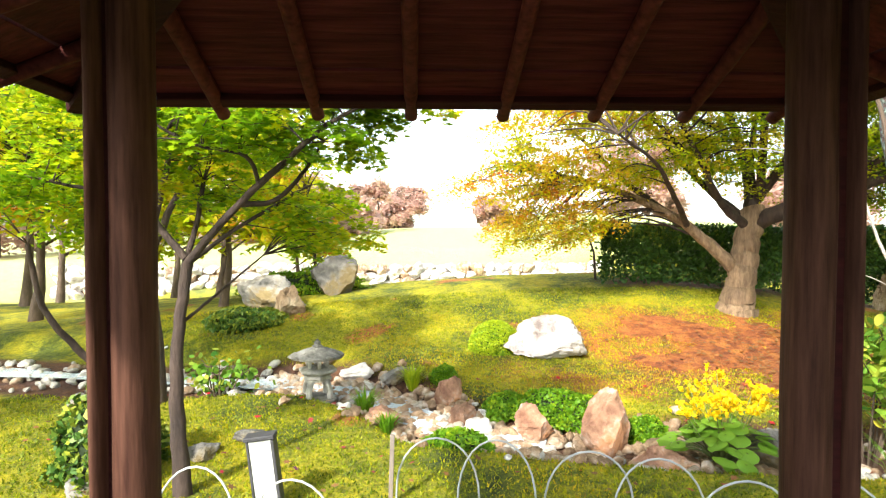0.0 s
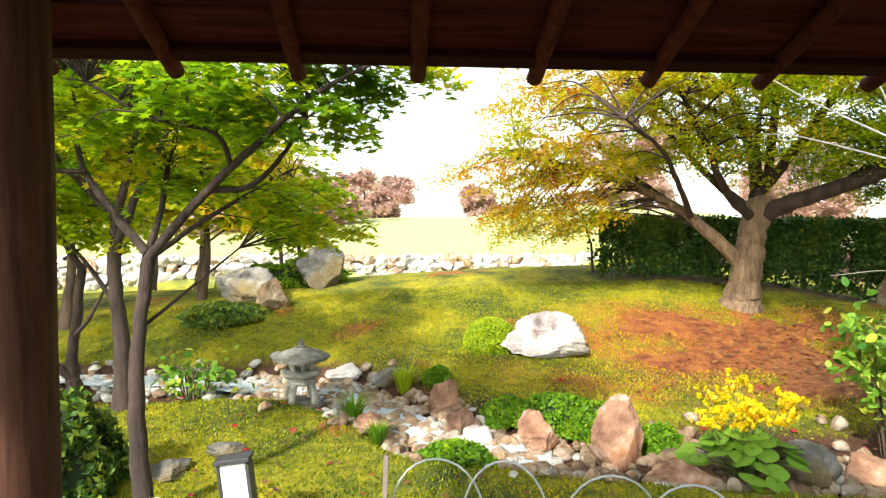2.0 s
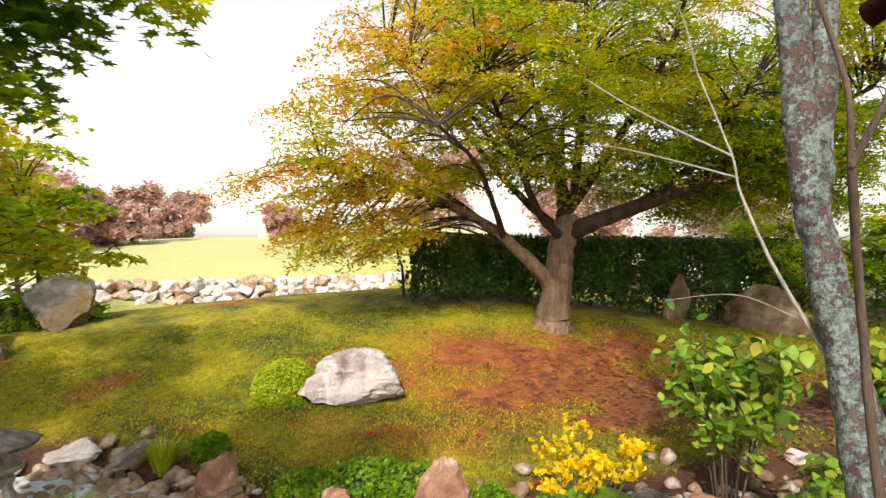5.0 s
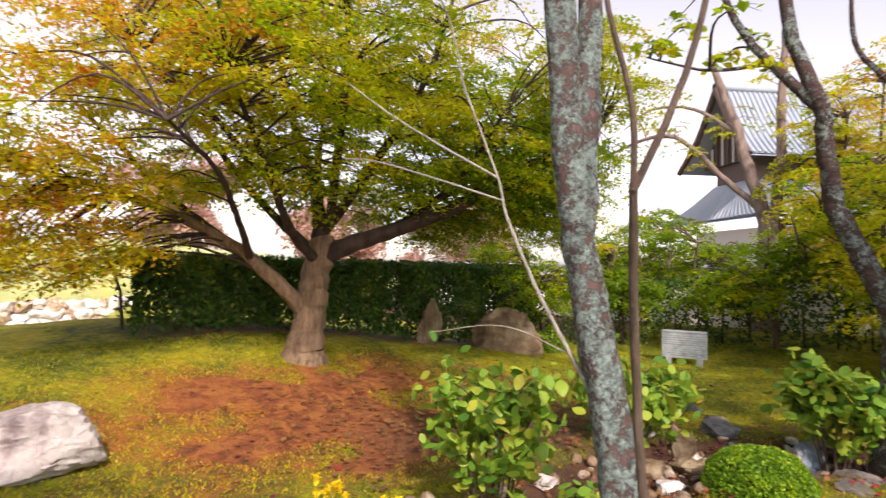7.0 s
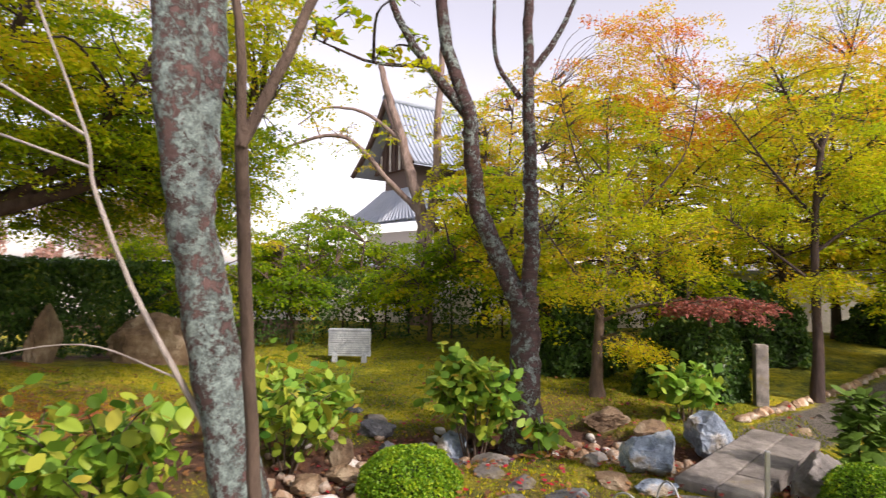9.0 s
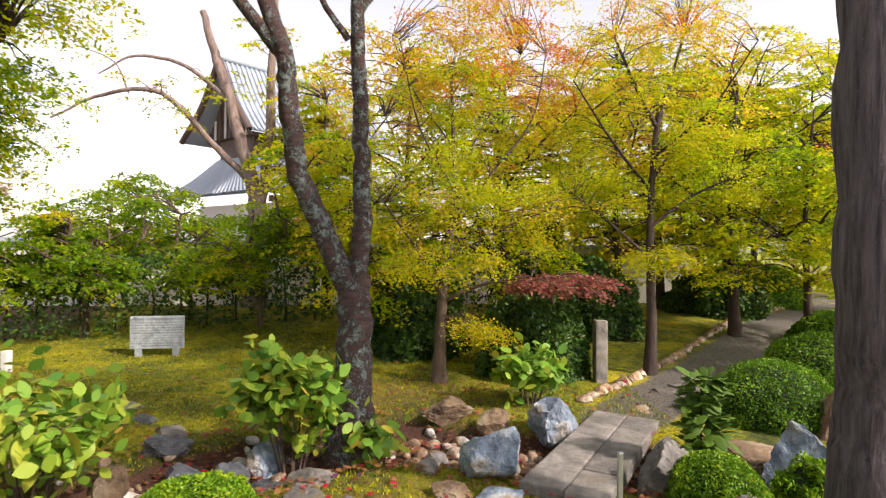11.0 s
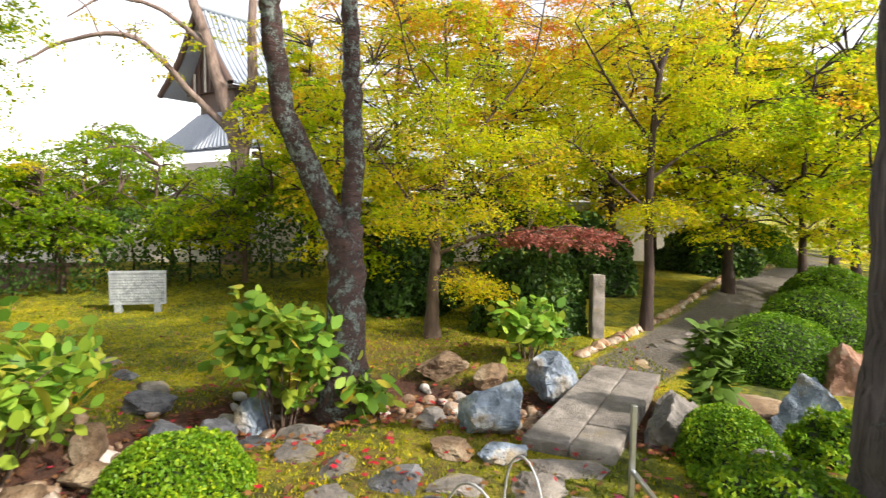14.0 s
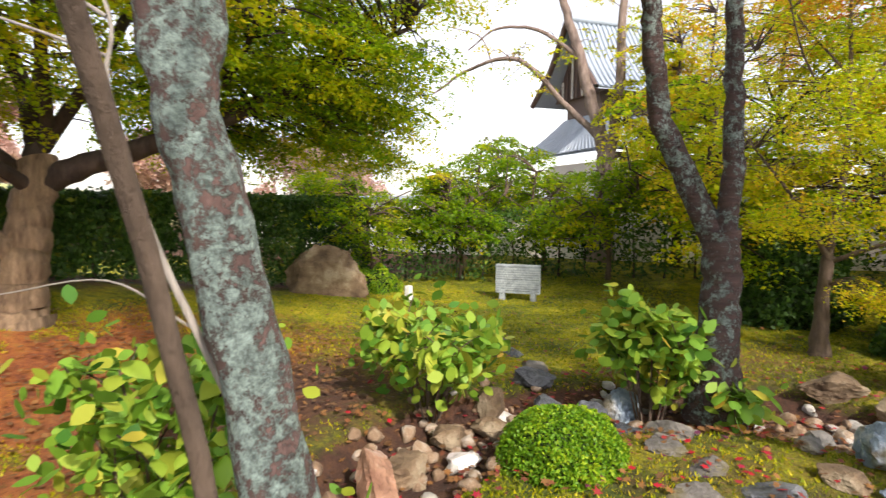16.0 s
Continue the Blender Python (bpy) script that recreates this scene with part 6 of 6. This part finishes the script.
# ---- path edging ----
rng = np.random.default_rng(61)
edge = thing("path_edging", (12, -2, 0.13), "row of small rounded yellowish stones edging the gravel path", "edging", kind="structure")
kinds = [rock_mesh("stone", 420 + k, (0.095, 0.075, 0.06), detail=2) for k in range(5)]
for me in kinds:
    me.materials.append(M_PEBBLE)
line = smooth_line([(x + 0.36, y + 0.36, 0) for x, y in PATHWAY], 14)
run = np.concatenate([[0], np.cumsum(np.hypot(*np.diff(line[:, :2], axis=0).T))])
for s in np.arange(0.3, run[-1], 0.175):
    x, y = np.interp(s, run, line[:, 0]), np.interp(s, run, line[:, 1])
    ob = new("stone", kinds[int(rng.integers(5))])
    ob.parent = edge
    ob.matrix_basis = pose(x - 12, y + 2, gz(x, y) - 0.13 + 0.02, 0, 0, rng.uniform(0, 360)) @ Matrix.Scale(rng.uniform(0.75, 1.15), 4)

# ---- stream: water and pebbles ----
wline = smooth_line([(x, y, 0) for x, y in STREAM[:7]], 10)
side = np.gradient(wline[:, :2], axis=0)
side /= np.linalg.norm(side, axis=1)[:, None]
side = np.stack([side[:, 1], -side[:, 0]], -1)
wid = 0.15 + 0.05 * np.sin(np.arange(len(wline)) * 0.9)
verts = []
for i, (p, s, w) in enumerate(zip(wline, side, wid)):
    z = gz(p[0], p[1]) + 0.045
    for k in (-1, -0.4, 0.4, 1):
        verts.append((p[0] + s[0] * w * k, p[1] + s[1] * w * k, z))
faces = [(4 * i + j, 4 * i + j + 1, 4 * i + j + 5, 4 * i + j + 4) for i in range(len(wline) - 1) for j in range(3)]
tagged(link_mesh("stream_water", verts, faces, M_WATER, smooth=True), "shallow rippling stream water among rusty pebbles", "water", kind="structure")

bed = thing("stream_bed", (1.0, 6.0, 0.0), "rusty and pale pebbles lining the shallow stream", "stream bed", kind="structure")
kinds = []
for k in range(12):
    me = rock_mesh("pebble", 440 + k, (0.05, 0.04, 0.032), detail=2, rough=0.25)
    me.materials.append(M_PEBBLE if k % 3 else M_PEBBLE_W)
    kinds.append(me)
pale = [m for k, m in enumerate(kinds) if k % 3 == 0]
rusty = [m for k, m in enumerate(kinds) if k % 3]
spare = []
lines = smooth_line([(x, y, 0) for x, y in STREAM], 12)
made = 0
for k in range(2600):
    i = int(rng.integers(len(lines) - 1))
    p = lines[i]
    left = p[0] < -0.6
    d = rng.normal() * (0.24 if left else 0.13) + rng.choice([-1, 1]) * (0.1 if left else 0.2)
    j = min(i + 1, len(lines) - 1)
    t = lines[j] - lines[i]
    t /= np.linalg.norm(t) + 1e-9
    x, y = p[0] - t[1] * d + rng.normal() * 0.06, p[1] + t[0] * d + rng.normal() * 0.06
    if p[0] > 3.9 and rng.random() < 0.72:
        continue
    big = rng.uniform(0.55, 1.6)
    m = pose(x - 1.0, y - 6.0, gz(x, y) + 0.02 * big, rng.uniform(-30, 30), rng.uniform(-30, 30), rng.uniform(0, 360)) @ Matrix.Scale(big, 4)
    me = pale[int(rng.integers(4))] if left and rng.random() < 0.8 else kinds[int(rng.integers(12))] if rng.random() < 0.3 else rusty[int(rng.integers(len(rusty)))]
    if made < 300 and -0.5 < x < 2.6:
        ob = new("pebble", me)
        ob.parent = bed
        ob.matrix_basis = m
        made += 1
    else:
        spare.append((me, m))
for colour, chosen in (("rusty", [s for s in spare if s[0] not in pale]), ("pale", [s for s in spare if s[0] in pale])):
    pieces = []
    for me, m in chosen:
        co = np.array([tuple(m @ v.co) for v in me.vertices])
        pieces.append((co, np.array([tuple(p.vertices) for p in me.polygons])))
    v, f = merge(pieces)
    tagged(link_mesh("pebbles", v, f, M_PEBBLE if colour == "rusty" else M_PEBBLE_W, bed, colour + " pebbles farther along the bed", smooth=True), kind="stuff")


# ---- moss blades and fallen leaves ----
def scatter(n, x0, x1, y0, y1, seed):
    r = np.random.default_rng(seed)
    x, y = r.uniform(x0, x1, n), r.uniform(y0, y1, n)
    keep = line_distance(x, y, STREAM) > 0.45
    return x[keep], y[keep], r


def moss(n, x0, x1, y0, y1, seed, size):
    x, y, r = scatter(n, x0, x1, y0, y1, seed)
    keep = (y > 2.3) | (x > 3.5)
    x, y = x[keep], y[keep]
    z = ground(x, y)
    rough = np.array([noise.fractal(Vector((a * 1.3, b * 1.3, 3.0)), 0.9, 2.0, 4) for a, b in zip(x, y)])
    p = np.stack([x, y, z + 0.022 * rough], -1)
    a = r.uniform(0, 2 * np.pi, len(p))
    s = size * r.uniform(0.5, 1.3, (len(p), 1))
    u = np.stack([np.cos(a), np.sin(a), 0 * a], -1)
    lean = r.normal(size=(len(p), 3)) * 0.5
    lean[:, 2] = 1
    v = np.stack([p - u * s * 0.3, p + u * s * 0.3, p + lean * s], 1).reshape(-1, 3)
    big = np.array([noise.noise(Vector((c * 0.9, d * 0.9, 1.0))) for c, d in zip(x, y)])
    dry = 1.2 * np.exp(-(((x - 4.6) / 2.7) ** 2 + ((y - 7.35) / 1.45) ** 4))
    tone = np.clip(0.42 + 0.35 * big + 0.5 * dry * (0.75 + 0.5 * rough) + 0.1 * r.normal(size=len(p)), 0, 1)
    # thins the blades over the litter patch that is darkened as shade
    brown = 0.85 * np.exp(-(((x - 5.6) / 1.6) ** 2 + ((y - 6.3) / 1.1) ** 2)) + 0.25 * rough
    keep = (dry * (0.75 + 0.5 * rough) < 0.75) & (brown < 0.35 + 0.3 * r.random(len(p)))
    f = np.arange(len(v)).reshape(-1, 3)[keep]
    used = v.reshape(-1, 3, 3)[keep].reshape(-1, 3)
    return used, np.arange(len(used)).reshape(-1, 3), np.repeat(tone[keep], 3)


pieces = [moss(150000, -3.0, 5.5, 2.3, 9.5, 71, 0.019), moss(90000, 4.5, 12.5, 1.0, 9.0, 72, 0.02)]
v, f = merge([(a, b) for a, b, _ in pieces])
tagged(link_mesh("moss", v, f, M_MOSS, tone=np.concatenate([t for _, _, t in pieces])), "short yellow-green moss tufts covering the ground", "moss", kind="stuff")

pts, tones = [], []
for n, x0, x1, y0, y1, seed in ((420, -2, 4.5, 2.6, 7, 81), (360, 3.5, 7.0, 4.6, 8.2, 82), (2000, 4.6, 9.4, 0.8, 6.0, 83), (600, 7.4, 12.5, 2, 8.4, 84), (1800, 5.4, 7.7, 1.6, 5.0, 85), (1800, 3.4, 7.6, 5.9, 8.6, 86)):
    r = np.random.default_rng(seed)
    x, y = r.uniform(x0, x1, n), r.uniform(y0, y1, n)
    if seed == 86:      # thickest in the middle of the rusty patch
        x, y = r.normal(5.5, 1.0, n), r.normal(7.1, 0.7, n)
    if seed in (83, 85):
        keep = (line_distance(x, y, STREAM) < 0.75) | (r.random(n) < 0.35)
        x, y = x[keep], y[keep]
    pts.append(np.stack([x, y, ground(x, y) + 0.028 + 0.02 * r.random(len(x))], -1))
    tones.append(r.random(len(x)) * (0.5 if seed in (82, 84, 86) else 1.0))
v, f = leaves(np.vstack(pts), 0.046, np.random.default_rng(9), STAR, 0.8)
tagged(link_mesh("fallen_leaves", v, f, M_FALLEN, tone=np.repeat(np.concatenate(tones), len(STAR))), "scattered red and brown fallen maple leaves", "leaves", kind="stuff")
